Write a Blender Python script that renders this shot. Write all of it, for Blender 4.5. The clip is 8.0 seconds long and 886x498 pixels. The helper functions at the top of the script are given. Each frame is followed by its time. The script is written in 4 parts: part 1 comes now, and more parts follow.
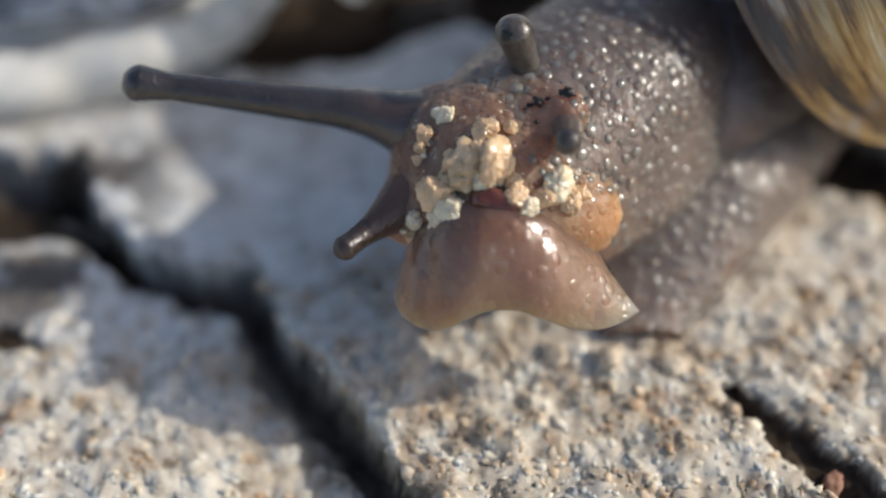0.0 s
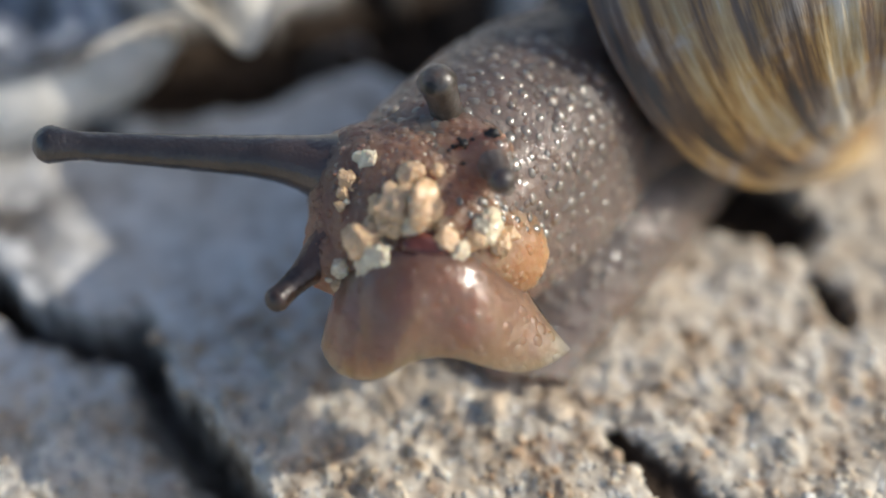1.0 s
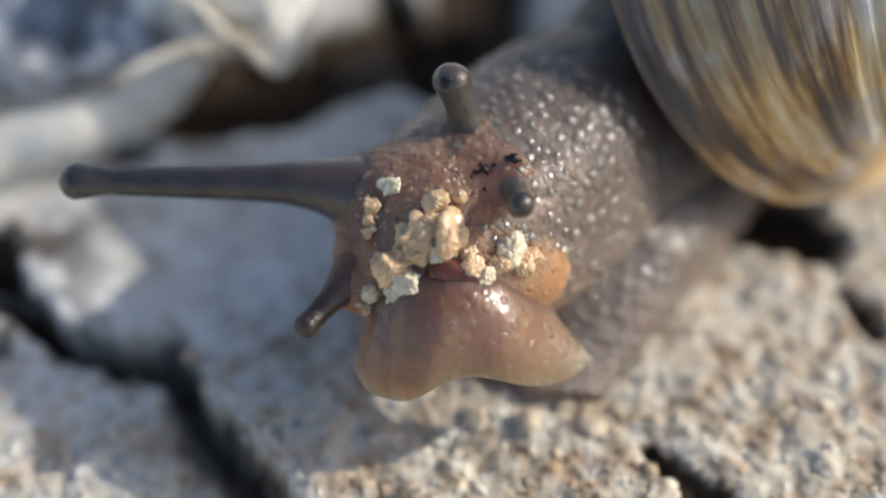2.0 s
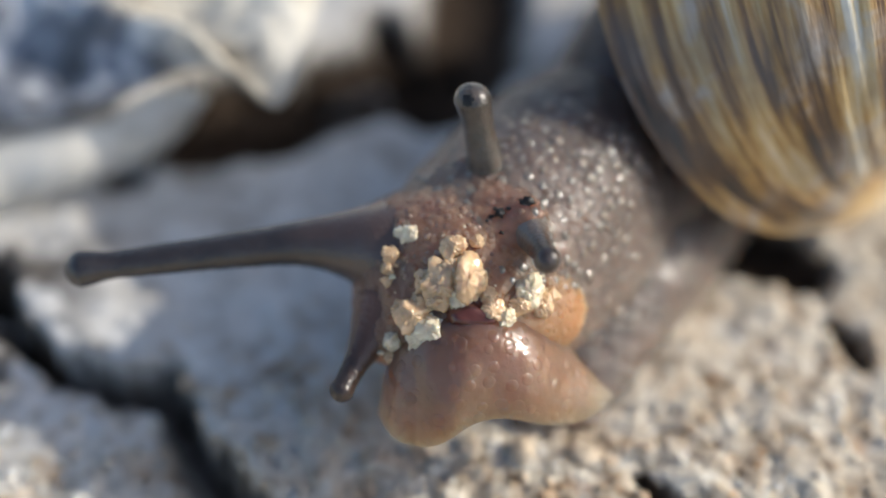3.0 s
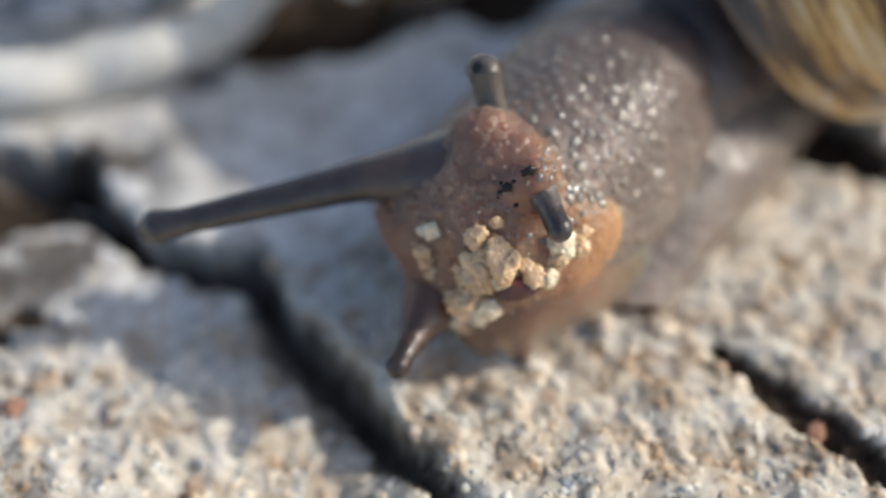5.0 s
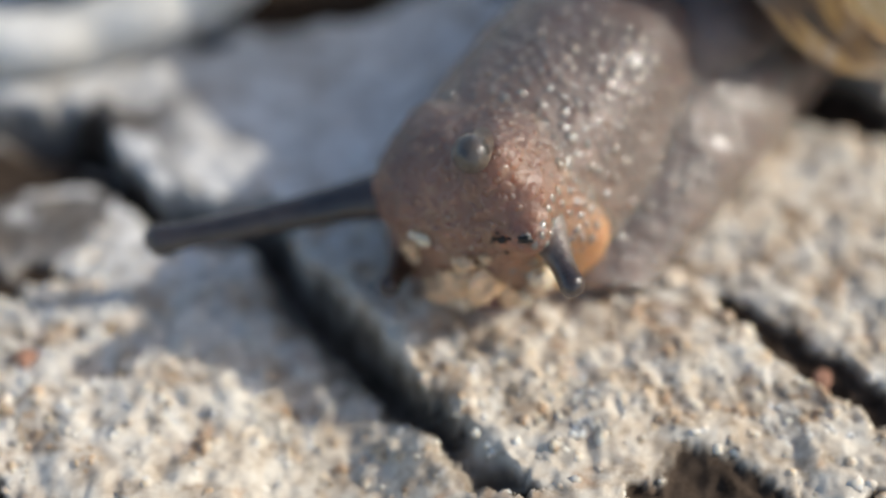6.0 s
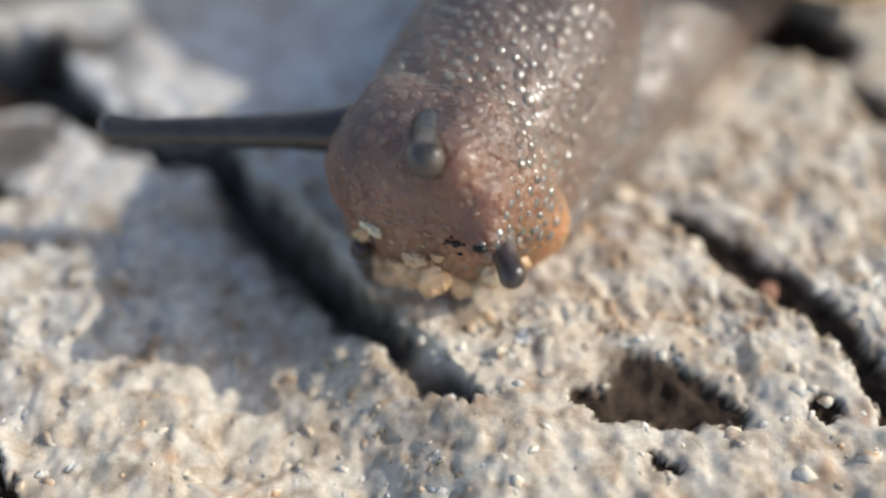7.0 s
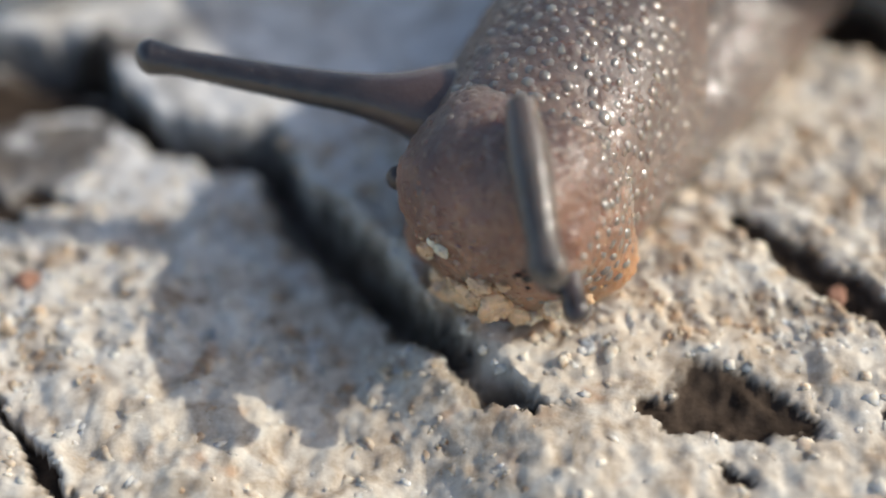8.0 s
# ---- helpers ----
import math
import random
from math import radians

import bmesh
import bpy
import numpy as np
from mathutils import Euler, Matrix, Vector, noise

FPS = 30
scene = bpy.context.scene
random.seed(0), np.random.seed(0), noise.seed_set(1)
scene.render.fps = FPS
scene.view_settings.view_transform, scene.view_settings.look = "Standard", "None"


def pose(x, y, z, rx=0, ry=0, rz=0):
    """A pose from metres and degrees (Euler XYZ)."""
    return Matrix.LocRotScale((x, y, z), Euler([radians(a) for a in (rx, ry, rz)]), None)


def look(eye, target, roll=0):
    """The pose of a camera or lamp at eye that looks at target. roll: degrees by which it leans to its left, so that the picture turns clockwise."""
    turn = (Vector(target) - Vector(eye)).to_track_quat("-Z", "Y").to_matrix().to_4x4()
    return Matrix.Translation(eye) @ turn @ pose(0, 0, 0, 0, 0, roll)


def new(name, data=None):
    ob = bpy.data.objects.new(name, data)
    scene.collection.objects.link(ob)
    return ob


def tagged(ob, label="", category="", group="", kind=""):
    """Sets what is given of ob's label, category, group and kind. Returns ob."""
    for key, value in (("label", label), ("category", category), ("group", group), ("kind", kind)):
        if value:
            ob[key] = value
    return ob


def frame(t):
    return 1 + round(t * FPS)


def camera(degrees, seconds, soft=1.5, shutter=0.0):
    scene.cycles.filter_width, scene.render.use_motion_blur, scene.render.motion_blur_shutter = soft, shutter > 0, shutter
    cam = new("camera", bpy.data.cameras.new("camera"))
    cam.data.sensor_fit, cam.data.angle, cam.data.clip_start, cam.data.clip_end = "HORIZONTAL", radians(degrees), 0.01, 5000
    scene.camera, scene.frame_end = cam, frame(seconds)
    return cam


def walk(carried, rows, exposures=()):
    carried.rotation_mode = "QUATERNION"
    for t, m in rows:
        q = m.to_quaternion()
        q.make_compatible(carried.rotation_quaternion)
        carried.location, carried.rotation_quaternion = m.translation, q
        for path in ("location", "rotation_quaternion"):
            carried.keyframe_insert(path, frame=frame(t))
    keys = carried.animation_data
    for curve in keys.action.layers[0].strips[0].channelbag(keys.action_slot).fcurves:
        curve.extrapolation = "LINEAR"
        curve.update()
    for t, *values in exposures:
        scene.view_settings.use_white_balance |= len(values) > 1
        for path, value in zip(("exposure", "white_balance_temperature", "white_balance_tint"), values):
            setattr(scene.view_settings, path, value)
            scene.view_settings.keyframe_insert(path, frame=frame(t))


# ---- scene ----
MM = 0.001


def mm(x, y, z, rx=0, ry=0, rz=0):
    """A pose from millimetres and degrees."""
    return pose(x * MM, y * MM, z * MM, rx, ry, rz)


# ---- camera: a close-up lens carried by hand about four centimetres from the snail ----
cam = camera(40, 8.0, soft=2.0)
CAMERA = [
    (0, mm(-1.578, -27.607, 31.362, 38.458, -0.003, 1.472)),
    (0.5, mm(-0.182, -27.086, 31.997, 38.751, 0.056, 0.782)),
    (1, mm(1.173, -26.779, 32.498, 38.799, -0.403, 0.158)),
    (1.5, mm(1.595, -27.307, 32.395, 39.449, 0.009, 0.408)),
    (1.7, mm(1.148, -27.250, 32.394, 39.883, 0.442, 0.054)),
    (2.8, mm(0.032, -27.518, 32.877, 40.883, -0.416, -0.079)),
    (3, mm(0.167, -27.341, 33.028, 41.123, -0.379, -0.222)),
    (3.5, mm(0.000, -27.640, 32.940, 40.000, 0.000, -0.000)),
    (4, mm(-0.611, -28.993, 32.015, 41.027, -0.386, -0.139)),
    (4.5, mm(-1.729, -29.511, 32.310, 40.172, 0.020, 0.062)),
    (5, mm(-2.128, -30.324, 31.909, 39.861, 0.024, 0.022)),
    (5.2, mm(-2.451, -31.240, 31.138, 39.792, -0.146, -0.093)),
    (6.3, mm(-2.539, -32.170, 31.050, 40.276, 0.030, -0.287)),
    (6.5, mm(-1.937, -33.173, 30.269, 41.125, -0.132, -0.362)),
    (7, mm(-1.119, -33.932, 29.448, 40.043, -0.242, -0.342)),
    (7.5, mm(-1.590, -33.017, 29.981, 38.956, 0.483, -0.129)),
    (8, mm(-2.288, -32.815, 29.366, 39.084, 0.744, -0.062)),
]
walk(cam, CAMERA, exposures=[(0, -0.12), (3.5, 0.05), (5.0, 0.06), (6.5, 0.07), (8, 0.07)])
cam.data.dof.use_dof = True
cam.data.dof.focus_distance = 33.6 * MM
cam.data.dof.aperture_fstop = 17.0

# ---- daylight ----
SUN_ELEVATION, SUN_AZIMUTH = radians(33.5), radians(8)
sun_way = Vector((math.cos(SUN_ELEVATION) * math.cos(SUN_AZIMUTH), math.cos(SUN_ELEVATION) * math.sin(SUN_AZIMUTH), math.sin(SUN_ELEVATION)))
world = bpy.data.worlds.new("sky")
scene.world = world
world.use_nodes = True
sky = world.node_tree.nodes.new("ShaderNodeTexSky")
sky.sky_type, sky.sun_disc = "NISHITA", False
sky.ozone_density, sky.dust_density = 1.3, 2.0
sky.sun_elevation, sky.sun_rotation = SUN_ELEVATION, math.pi / 2 - SUN_AZIMUTH
background = world.node_tree.nodes["Background"]
background.inputs["Strength"].default_value = 0.15
world.node_tree.links.new(sky.outputs["Color"], background.inputs["Color"])
sun = new("sun", bpy.data.lights.new("sun", "SUN"))
sun.data.energy, sun.data.angle, sun.data.color = 3.05, radians(0.5), (1.0, 0.95, 0.85)
sun.matrix_world = look(sun_way, (0, 0, 0))


# ---- materials ----
class Mat:
    """A node material, built up line by line."""

    def __init__(self, name, rough=0.6, **inputs):
        self.m = bpy.data.materials.new(name)
        self.m.use_nodes = True
        self.t = self.m.node_tree
        self.b = self.t.nodes["Principled BSDF"]
        self.b.inputs["Roughness"].default_value = rough
        for key, value in inputs.items():
            self.b.inputs[key.replace("_", " ")].default_value = value
        self.co = self.t.nodes.new("ShaderNodeTexCoord")

    def node(self, kind, **inputs):
        n = self.t.nodes.new(kind)
        for key, value in inputs.items():
            self.put(n.inputs[key.replace("_", " ")], value)
        return n

    def put(self, socket, value):
        if isinstance(value, bpy.types.NodeSocket):
            self.t.links.new(value, socket)
        else:
            socket.default_value = value

    def noise(self, scale, detail=4, rough=0.55, space="Object", distortion=0.0):
        return self.node("ShaderNodeTexNoise", Vector=self.co.outputs[space], Scale=scale, Detail=detail, Roughness=rough, Distortion=distortion).outputs["Fac"]

    def ramp(self, fac, stops):
        n = self.node("ShaderNodeValToRGB", Fac=fac)
        while len(n.color_ramp.elements) < len(stops):
            n.color_ramp.elements.new(0.5)
        for e, (p, c) in zip(n.color_ramp.elements, stops):
            e.position, e.color = p, (*c, 1) if len(c) == 3 else c
        return n.outputs["Color"]

    def mix(self, fac, a, b, kind="MIX"):
        n = self.t.nodes.new("ShaderNodeMix")
        n.data_type, n.blend_type = "RGBA", kind
        for i, v in ((0, fac), (6, a), (7, b)):
            self.put(n.inputs[i], (*v, 1) if isinstance(v, tuple) and len(v) == 3 else v)
        return n.outputs[2]

    def math(self, op, a, b=0.0):
        n = self.t.nodes.new("ShaderNodeMath")
        n.operation = op
        self.put(n.inputs[0], a)
        self.put(n.inputs[1], b)
        return n.outputs[0]

    def color(self, value):
        self.put(self.b.inputs["Base Color"], value)

    def bump(self, height, distance, strength=1.0):
        n = self.node("ShaderNodeBump", Height=height, Distance=distance, Strength=strength)
        old = self.b.inputs["Normal"].links
        if old:
            self.t.links.new(old[0].from_socket, n.inputs["Normal"])
        self.t.links.new(n.outputs["Normal"], self.b.inputs["Normal"])
        self.t.links.new(n.outputs["Normal"], self.b.inputs["Coat Normal"])

    def beads(self, scale, size=0.5):
        """Separate round tubercles, 0 to 1."""
        v = self.node("ShaderNodeTexVoronoi", Vector=self.co.outputs["Object"], Scale=scale)
        q = self.math("DIVIDE", v.outputs["Distance"], size)
        return self.math("SQRT", self.math("MAXIMUM", self.math("SUBTRACT", 1.0, self.math("MULTIPLY", q, q)), 0.0))


def stone_material():
    """Crumbly sandstone: cream, tan and rusty clumps; a chalk crust on the smooth slab; dark earth where the ground
    dips into cracks, with painted shade mixed in.
    """
    m = Mat("sandstone", 1.0, Specular_IOR_Level=0.05)
    big, clod, mid, fine = m.noise(170, 5), m.noise(800, 5, 0.6, distortion=0.6), m.noise(1500, 4, 0.6), m.noise(4200, 3, 0.6)
    col = m.ramp(clod, [(0.34, (0.30, 0.21, 0.14)), (0.43, (0.50, 0.395, 0.285)), (0.50, (0.66, 0.57, 0.45)), (0.60, (0.78, 0.72, 0.61))])
    col = m.mix(0.4, col, m.ramp(mid, [(0.30, (0.25, 0.18, 0.12)), (0.45, (0.49, 0.41, 0.31)), (0.60, (0.70, 0.65, 0.55))]))
    col = m.mix(0.14, col, m.ramp(fine, [(0.35, (0.2, 0.15, 0.1)), (0.65, (0.78, 0.72, 0.62))]))
    rust = m.ramp(m.noise(700, 3, 0.5, distortion=0.4), [(0.60, (0, 0, 0)), (0.72, (1, 1, 1))])
    col = m.mix(m.math("MULTIPLY", rust, 0.55), col, (0.46, 0.25, 0.13))
    chalk = m.node("ShaderNodeAttribute")
    chalk.attribute_name = "chalk"
    crust = m.ramp(clod, [(0.34, (0.43, 0.39, 0.34)), (0.46, (0.62, 0.595, 0.555)), (0.62, (0.78, 0.765, 0.735))])
    col = m.mix(chalk.outputs["Fac"], col, crust)
    lichen = m.ramp(m.noise(330, 5, 0.7), [(0.57, (0, 0, 0)), (0.66, (1, 1, 1))])
    col = m.mix(m.math("MULTIPLY", lichen, 0.4), col, m.ramp(mid, [(0.35, (0.12, 0.115, 0.10)), (0.65, (0.36, 0.37, 0.34))]))
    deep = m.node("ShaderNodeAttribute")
    deep.attribute_name = "soil_shade"
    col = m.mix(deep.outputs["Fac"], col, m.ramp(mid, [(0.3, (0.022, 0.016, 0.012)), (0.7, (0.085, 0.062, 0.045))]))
    m.color(col)
    m.bump(fine, 0.00008, 0.15)
    m.bump(mid, 0.0003, 0.2)
    return m.m


def grain_material():
    """Sugary grains: cream and tan in soft clumps, here and there a rusty one."""
    m = Mat("sand", 1.0, Specular_IOR_Level=0.0, Subsurface_Weight=1.0, Subsurface_Radius=(1.0, 0.9, 0.75), Subsurface_Scale=0.00025)
    geo = m.t.nodes.new("ShaderNodeNewGeometry")
    r = geo.outputs["Random Per Island"]
    clump = m.ramp(m.noise(800, 4, 0.6, distortion=0.6), [(0.36, (0.36, 0.23, 0.14)), (0.44, (0.56, 0.42, 0.29)), (0.51, (0.72, 0.63, 0.50)), (0.60, (0.80, 0.76, 0.67))])
    col = m.mix(0.2, clump, m.ramp(r, [(0.0, (0.70, 0.62, 0.5)), (0.4, (0.58, 0.46, 0.34)), (0.7, (0.78, 0.72, 0.62)), (0.93, (0.50, 0.34, 0.2)), (1.0, (0.40, 0.2, 0.12))]))
    m.color(col)
    return m.m


def skin_material(name, stops, scale, rough, sss, radius, coat=0.4, depth=0.0012):
    m = Mat(name, rough)
    m.color(m.ramp(m.noise(scale, 4, 0.6), stops))
    m.b.inputs["Subsurface Weight"].default_value = sss
    m.b.inputs["Subsurface Radius"].default_value = radius
    m.b.inputs["Subsurface Scale"].default_value = depth
    m.b.inputs["Coat Weight"].default_value = coat
    m.b.inputs["Coat Roughness"].default_value = 0.07
    m.bump(m.noise(7000, 3), 0.00003, 0.5)
    return m


def body_skin():
    """Wet grey brown skin set with beads; the face is redder, with an amber cheek, the back darker. Dusk darkens parts
    of the head and paints the shell's shade onto the back.
    """
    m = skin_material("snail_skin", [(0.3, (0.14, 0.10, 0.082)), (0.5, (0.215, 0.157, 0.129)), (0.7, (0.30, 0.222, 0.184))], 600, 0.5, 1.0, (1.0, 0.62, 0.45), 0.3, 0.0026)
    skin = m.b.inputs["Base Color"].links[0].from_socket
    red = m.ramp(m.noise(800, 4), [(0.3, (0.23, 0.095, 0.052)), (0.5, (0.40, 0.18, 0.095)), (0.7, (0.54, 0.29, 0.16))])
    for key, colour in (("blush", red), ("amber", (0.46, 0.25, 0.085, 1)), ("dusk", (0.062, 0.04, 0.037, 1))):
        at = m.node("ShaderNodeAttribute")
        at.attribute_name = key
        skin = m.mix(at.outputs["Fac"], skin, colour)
    bead = m.beads(2700, 0.34)
    skin = m.mix(m.math("MULTIPLY", bead, 0.3), skin, m.mix(0.5, skin, (0.46, 0.36, 0.27)))
    m.color(skin)
    m.bump(m.noise(1500, 3), 0.00012, 0.45)
    m.bump(bead, 0.00012, 0.9)
    m.bump(m.beads(4700, 0.4), 0.00003, 0.35)
    return m.m


def shell_material():
    m = Mat("shell", 0.38)
    uv = m.co.outputs["UV"]
    sep = m.node("ShaderNodeSeparateXYZ", Vector=uv)
    comb = m.node("ShaderNodeCombineXYZ", X=m.math("MULTIPLY", sep.outputs[0], 66.0), Y=m.math("MULTIPLY", sep.outputs[1], 1.3))
    streak = m.node("ShaderNodeTexNoise", Vector=comb.outputs[0], Scale=1.0, Detail=6, Roughness=0.72).outputs["Fac"]
    broad = m.node("ShaderNodeCombineXYZ", X=m.math("MULTIPLY", sep.outputs[0], 30.0), Y=m.math("MULTIPLY", sep.outputs[1], 1.0), Z=4.0)
    wide = m.node("ShaderNodeTexNoise", Vector=broad.outputs[0], Scale=1.0, Detail=2, Roughness=0.5).outputs["Fac"]
    both = m.math("ADD", m.math("MULTIPLY", streak, 0.55), m.math("MULTIPLY", wide, 0.45))
    col = m.ramp(both, [(0.41, (0.016, 0.012, 0.012)), (0.455, (0.16, 0.08, 0.03)), (0.49, (0.54, 0.31, 0.09)), (0.53, (0.74, 0.56, 0.28)), (0.57, (0.88, 0.83, 0.68))])
    blotch = m.ramp(m.noise(260, 4), [(0.45, (0, 0, 0)), (0.65, (1, 1, 1))])
    col = m.mix(m.math("MULTIPLY", blotch, 0.45), col, (0.10, 0.105, 0.11))
    # pale blue-grey patches: sky reflection painted into the shell's colour
    sky_gloss = m.ramp(m.noise(330, 4, 0.6, distortion=0.5), [(0.52, (0, 0, 0)), (0.66, (1, 1, 1))])
    col = m.mix(m.math("MULTIPLY", m.math("MULTIPLY", sky_gloss, m.ramp(both, [(0.44, (0, 0, 0)), (0.5, (1, 1, 1))])), 0.7), col, (0.50, 0.53, 0.56))
    m.color(col)
    m.b.inputs["Coat Weight"].default_value = 0.7
    m.b.inputs["Coat Roughness"].default_value = 0.16
    m.bump(streak, 0.0003, 0.8)
    return m.m


def leaf_material():
    m = Mat("dry_leaf", 0.6)
    sep = m.node("ShaderNodeSeparateXYZ", Vector=m.co.outputs["UV"])
    n = m.noise(350, 5)
    # slate grey side: the blade's bluish shade is put into its colour
    grey = m.ramp(n, [(0.38, (0.05, 0.055, 0.065)), (0.5, (0.26, 0.28, 0.32)), (0.6, (0.78, 0.80, 0.82))])
    cream = m.ramp(n, [(0.3, (0.62, 0.55, 0.43)), (0.5, (0.76, 0.70, 0.58)), (0.7, (0.85, 0.81, 0.72))])
    side = m.ramp(m.math("ADD", sep.outputs[0], m.math("MULTIPLY", n, 0.12)), [(0.42, (0, 0, 0)), (0.52, (1, 1, 1))])
    col = m.mix(side, grey, cream)
    fleck = m.ramp(m.noise(1200, 3), [(0.55, (0, 0, 0)), (0.68, (1, 1, 1))])
    m.color(m.mix(m.math("MULTIPLY", fleck, 0.7), col, (0.10, 0.09, 0.08)))
    m.bump(m.noise(700, 4), 0.0004, 0.9)
    return m.m


def plain(name, colour, rough=0.5, scale=2500, spread=0.35, **inputs):
    m = Mat(name, rough, **inputs)
    lo, hi = tuple(c * (1 - spread) for c in colour), tuple(min(1, c * (1 + spread)) for c in colour)
    m.color(m.ramp(m.noise(scale), [(0.3, lo), (0.7, hi)]))
    m.bump(m.noise(scale * 2), 0.00004, 0.6)
    return m.m


STONE, SAND, SHELL, LEAF = stone_material(), grain_material(), shell_material(), leaf_material()
SKIN = body_skin()


def lip_skin():
    """Wet thin flesh, dark red near the mouth and paler towards the hem."""
    m = skin_material("lip_skin", [(0.3, (0.29, 0.18, 0.115)), (0.5, (0.38, 0.25, 0.165)), (0.7, (0.48, 0.335, 0.235))], 400, 0.3, 1.0, (1.0, 0.55, 0.3), 1.0, 0.003)
    pale = m.b.inputs["Base Color"].links[0].from_socket
    sep = m.node("ShaderNodeSeparateXYZ", Vector=m.co.outputs["Object"])
    down = m.node("ShaderNodeMapRange", Value=sep.outputs[1])
    for key, value in (("From Min", -0.0026), ("From Max", 0.0002)):
        down.inputs[key].default_value = value
    m.color(m.mix(down.outputs["Result"], pale, m.ramp(m.noise(700, 3), [(0.3, (0.23, 0.088, 0.055)), (0.7, (0.36, 0.16, 0.10))])))
    m.b.inputs["Transmission Weight"].default_value = 0.4
    m.b.inputs["IOR"].default_value = 1.36
    m.bump(m.noise(1300, 2), 0.00012, 0.8)
    m.bump(m.beads(2300, 0.42), 0.00006, 0.6)
    return m.m


LIP = lip_skin()


def horn_skin(name, tip, root, length, coat=0.8, sss=0.4, start=0.15, end=0.62):
    """Tentacle skin, darker towards the tip, paler and redder at the root."""
    m = skin_material(name, [(0.3, tuple(c * 0.6 for c in tip)), (0.5, tip), (0.7, tuple(c * 1.5 for c in tip))], 1400, 0.35, sss, (1.0, 0.6, 0.4), coat, 0.0007)
    dark = m.b.inputs["Base Color"].links[0].from_socket
    sep = m.node("ShaderNodeSeparateXYZ", Vector=m.co.outputs["Object"])
    way = m.node("ShaderNodeMapRange", Value=sep.outputs[0])
    for key, value in (("From Min", length * start * MM), ("From Max", length * end * MM)):
        way.inputs[key].default_value = value
    m.color(m.mix(way.outputs["Result"], root, dark))
    m.bump(m.beads(6500, 0.5), 0.00003, 0.3)
    return m.m


HORN = horn_skin("tentacle_skin", (0.026, 0.020, 0.018), (0.16, 0.095, 0.07), 12.5, 1.0, 0.5, 0.16, 0.55)
HORN_PALE = horn_skin("grey_tentacle_skin", (0.075, 0.062, 0.050), (0.13, 0.10, 0.08), 5.2, 0.8, 0.7)
FEELER = horn_skin("feeler_skin", (0.045, 0.028, 0.021), (0.17, 0.08, 0.05), 4.0, 0.5, 0.5, 0.4, 0.9)
FEELER_GREY = horn_skin("grey_feeler_skin", (0.045, 0.031, 0.026), (0.20, 0.165, 0.14), 3.4, start=0.5, end=0.9)
BEAD = skin_material("skin_bead", [(0.3, (0.18, 0.13, 0.10)), (0.5, (0.26, 0.19, 0.148)), (0.7, (0.36, 0.27, 0.21))], 900, 0.3, 1.0, (1.0, 0.6, 0.4), 1.0, 0.0014).m
FACE_BEAD = skin_material("face_bead", [(0.3, (0.22, 0.10, 0.066)), (0.5, (0.34, 0.17, 0.11)), (0.7, (0.48, 0.29, 0.20))], 900, 0.25, 0.8, (1.0, 0.5, 0.3), 1.0, 0.0008).m
BEAD.node_tree.nodes["Principled BSDF"].inputs["Coat IOR"].default_value = 1.65
BEAD.node_tree.nodes["Principled BSDF"].inputs["Coat Roughness"].default_value = 0.16
FOLD = plain("folded_leaf", (0.82, 0.78, 0.70), 0.7, 420, 0.2)
CRUMB_PALE = plain("pale_crumb", (0.85, 0.70, 0.50), 0.35, 1500, 0.25, Subsurface_Weight=0.6, Subsurface_Radius=(0.35, 0.28, 0.2), Subsurface_Scale=0.0006, Coat_Weight=0.8, Coat_Roughness=0.1)
CRUMB = plain("crumb", (0.74, 0.50, 0.29), 0.35, 1300, 0.3, Subsurface_Weight=0.6, Subsurface_Radius=(0.35, 0.28, 0.2), Subsurface_Scale=0.0006, Coat_Weight=0.8, Coat_Roughness=0.12)
MOUTH = plain("mouth", (0.13, 0.035, 0.022), 0.3, 1200, 0.3, Coat_Weight=0.7)
BLACK = plain("black_speck", (0.012, 0.011, 0.010), 0.4)


# ---- mesh helpers ----
def mesh_of(name, verts, faces, material, smooth=True, uvs=None):
    me = bpy.data.meshes.new(name)
    me.from_pydata([tuple(v) for v in np.asarray(verts, float) * MM], [], faces)
    me.materials.append(material)
    if smooth:
        me.polygons.foreach_set("use_smooth", [True] * len(me.polygons))
    if uvs is not None:
        layer = me.uv_layers.new(name="UVMap")
        index = np.empty(len(me.loops), int)
        me.loops.foreach_get("vertex_index", index)
        layer.data.foreach_set("uv", np.asarray(uvs, float)[index].ravel())
    me.update()
    return me


def part(name, me, parent, label=""):
    ob = new(name, me)
    ob.parent = parent
    if label:
        ob["label"] = label
    return ob


def lattice(x, y, seed):
    """Random numbers from 0 to 1 on whole-number places."""
    h = (np.asarray(x, np.int64) * 374761393 + np.asarray(y, np.int64) * 668265263 + seed * 1442695041) & 0xFFFFFFFF
    h = ((h ^ (h >> 13)) * 1274126177) & 0xFFFFFFFF
    return ((h ^ (h >> 16)) & 0xFFFFFF) / 0xFFFFFF


